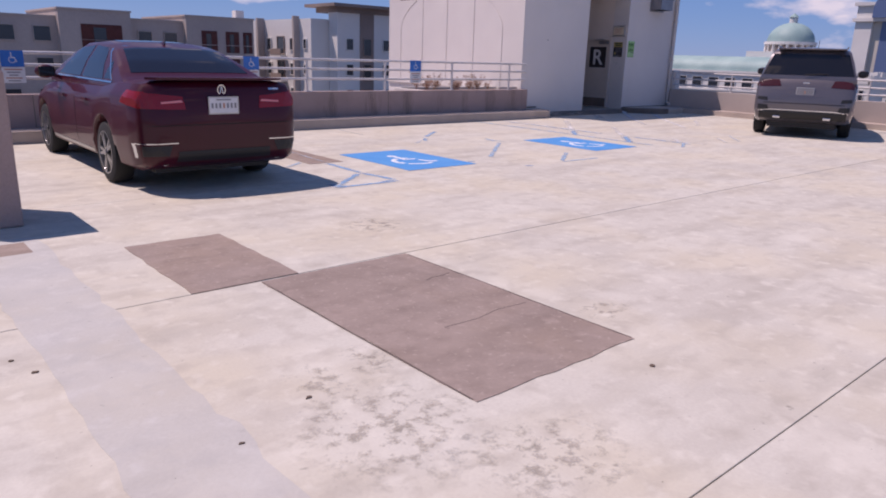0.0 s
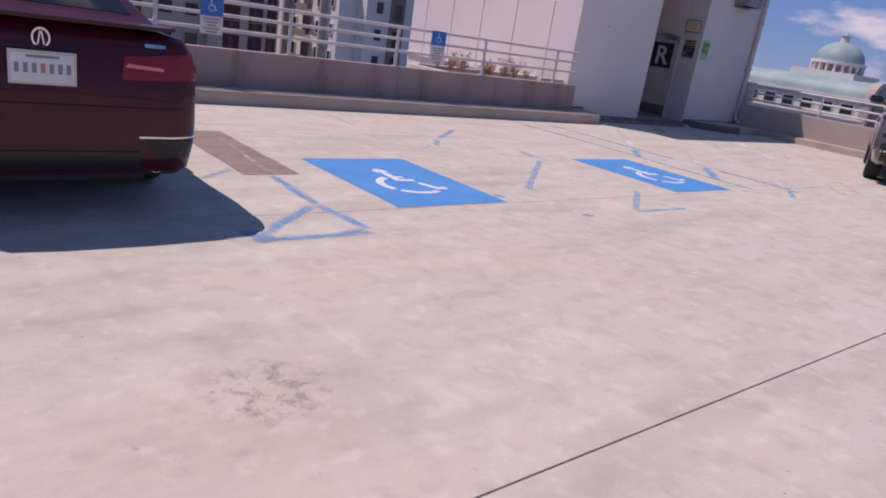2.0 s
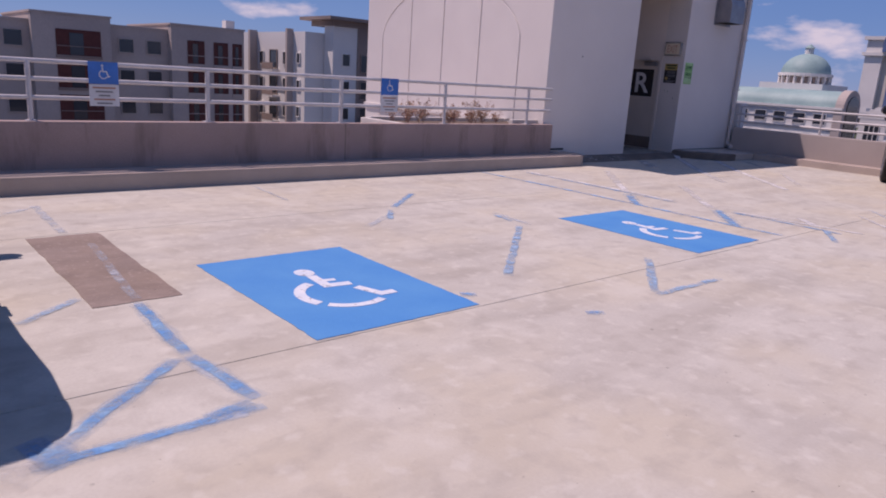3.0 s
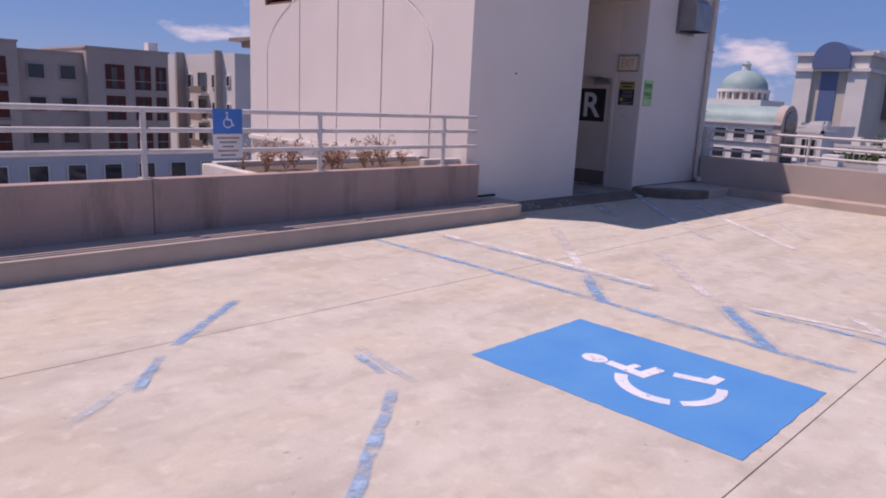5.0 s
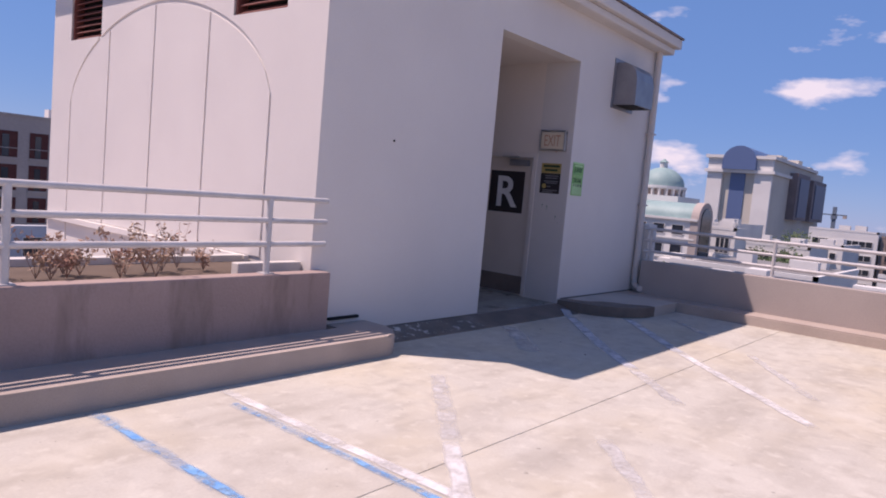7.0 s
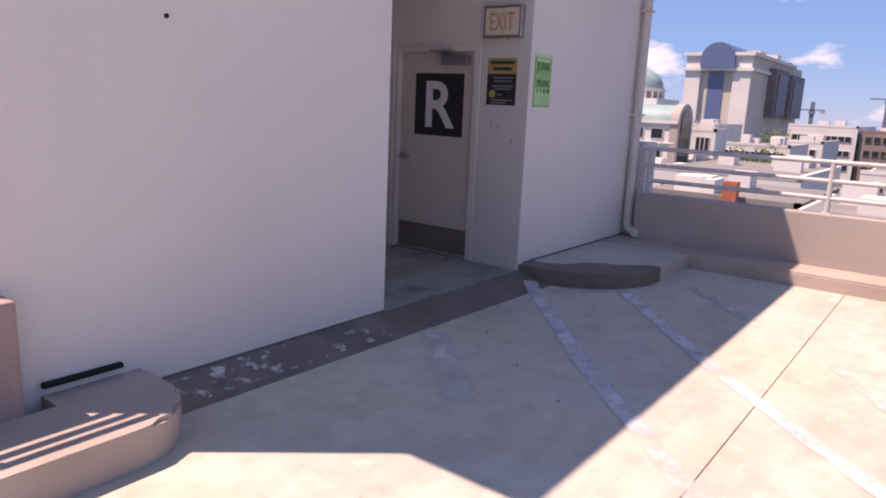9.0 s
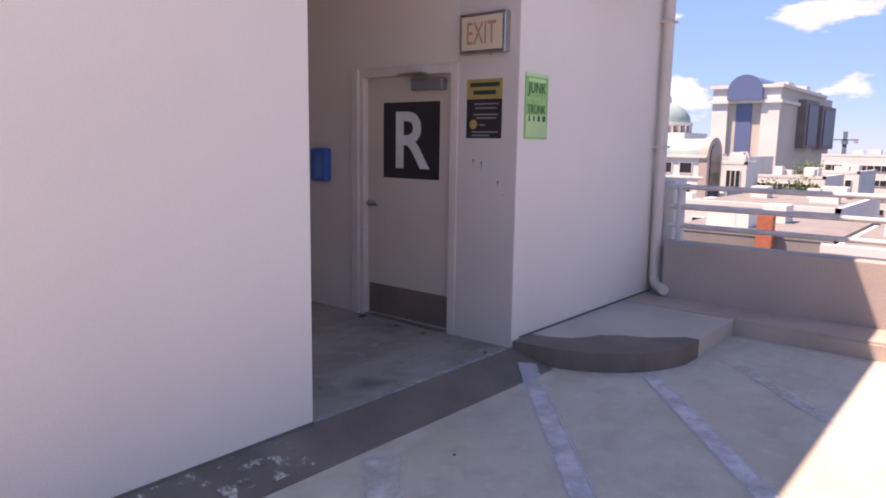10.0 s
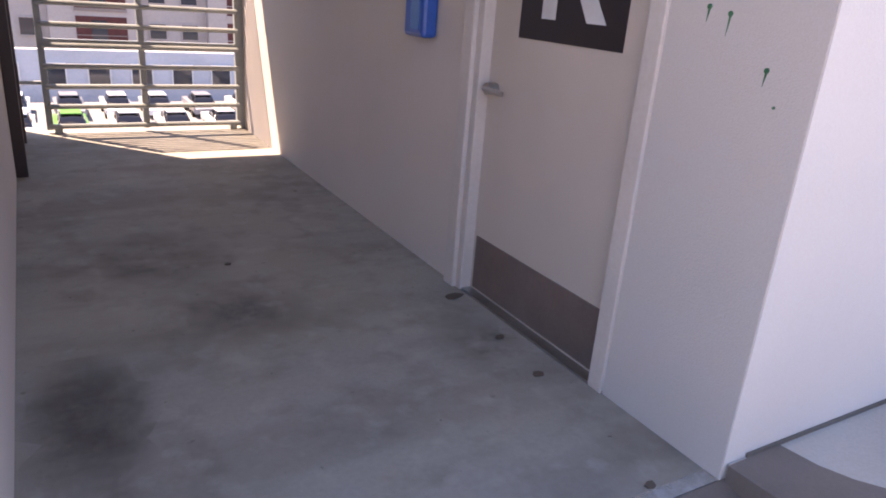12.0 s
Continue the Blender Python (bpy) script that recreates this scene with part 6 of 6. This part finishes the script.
for k, (x, y, h, c) in enumerate(((150, 41, 13.5, 4), (147, 45, 13, 4), (146, 49, 14, 4.5), (60, 24.5, 11.0, 3.2), (100, 44, 11, 4), (150, 57.5, 16, 4), (24, 66, 6, 3), (30, 58, 5, 3), (57, 24, 9.5, 3), (120, 33, 13, 4), (123, 37, 12.5, 4), (86, 35.5, 10, 3.2), (200, 22, 15, 5), (198, 50, 16, 5))):
    tree_at(x, y, h, c, 40 + k)


LOT = -8.0
thing("parking_lot", "pale concrete car park deck below the tower", "car park", box(B(), 2.0, 44.0, GZ, 46.0, 70.0, LOT), FAR_ROOF, kind="structure")


def parked_car(x, y, turn, colour, label):
    c = thing("parked_car", label, "car", group="cars parked below")
    paint = bpy.data.materials.get("far_car_" + colour[0]) or mat("far_car_" + colour[0], colour[1], 0.4, bump=0, coat=0.5)
    part("body", loft(np.linspace(0, 4.5, 14), lambda q: [(0.0, 0.3), (0.8, 0.3), (0.9, 0.5), (0.9, 0.85), (0.75, 0.62 + 0.36 * math.sin(math.pi * min(1, q / 1.2) / 2) * (1 if q < 3.2 else 1 - 0.25 * (q - 3.2))), (0.0, 0.66 + 0.36 * math.sin(math.pi * min(1, q / 1.2) / 2) * (1 if q < 3.2 else 1 - 0.25 * (q - 3.2)))]), paint, c, smooth=True)
    part("cabin", loft(np.linspace(0.5, 3.3, 10), lambda q: [(0.0, 0.9), (0.75, 0.9), (0.6, 0.92 + 0.5 * math.sin(math.pi * (q - 0.5) / 2.8) ** 0.5), (0.0, 0.95 + 0.52 * math.sin(math.pi * (q - 0.5) / 2.8) ** 0.5)]), CAR_GLASS, c, smooth=True)
    part("roof", box(B(), -0.55, 1.1, 1.43, 0.55, 2.7, 1.49, 0.02), paint, c)
    for wx in (-0.8, 0.8):
        for wy in (0.85, 3.55):
            part("wheel", tube(B(), (wx - 0.09, wy, 0.32), (wx + 0.09, wy, 0.32), 0.32, 14), TYRE, c)
    c.matrix_basis = Matrix.Translation((x, y, LOT)) @ Matrix.Rotation(turn, 4, "Z")


rnd = random.Random(3)
cols = (("white", (0.75, 0.75, 0.75)), ("green", (0.10, 0.35, 0.05)), ("grey", (0.25, 0.25, 0.27)), ("dark", (0.03, 0.03, 0.035)), ("red", (0.3, 0.03, 0.03)))
for i in range(24):
    cc = cols[rnd.choice((0, 0, 0, 2, 2, 3, 0, 2, 1))]
    parked_car(13 + (i % 8) * 2.9 + rnd.uniform(-0.2, 0.2), 49.5 + (i // 8) * 6.6, 0.0, cc, cc[0] + " car parked in the lot below")
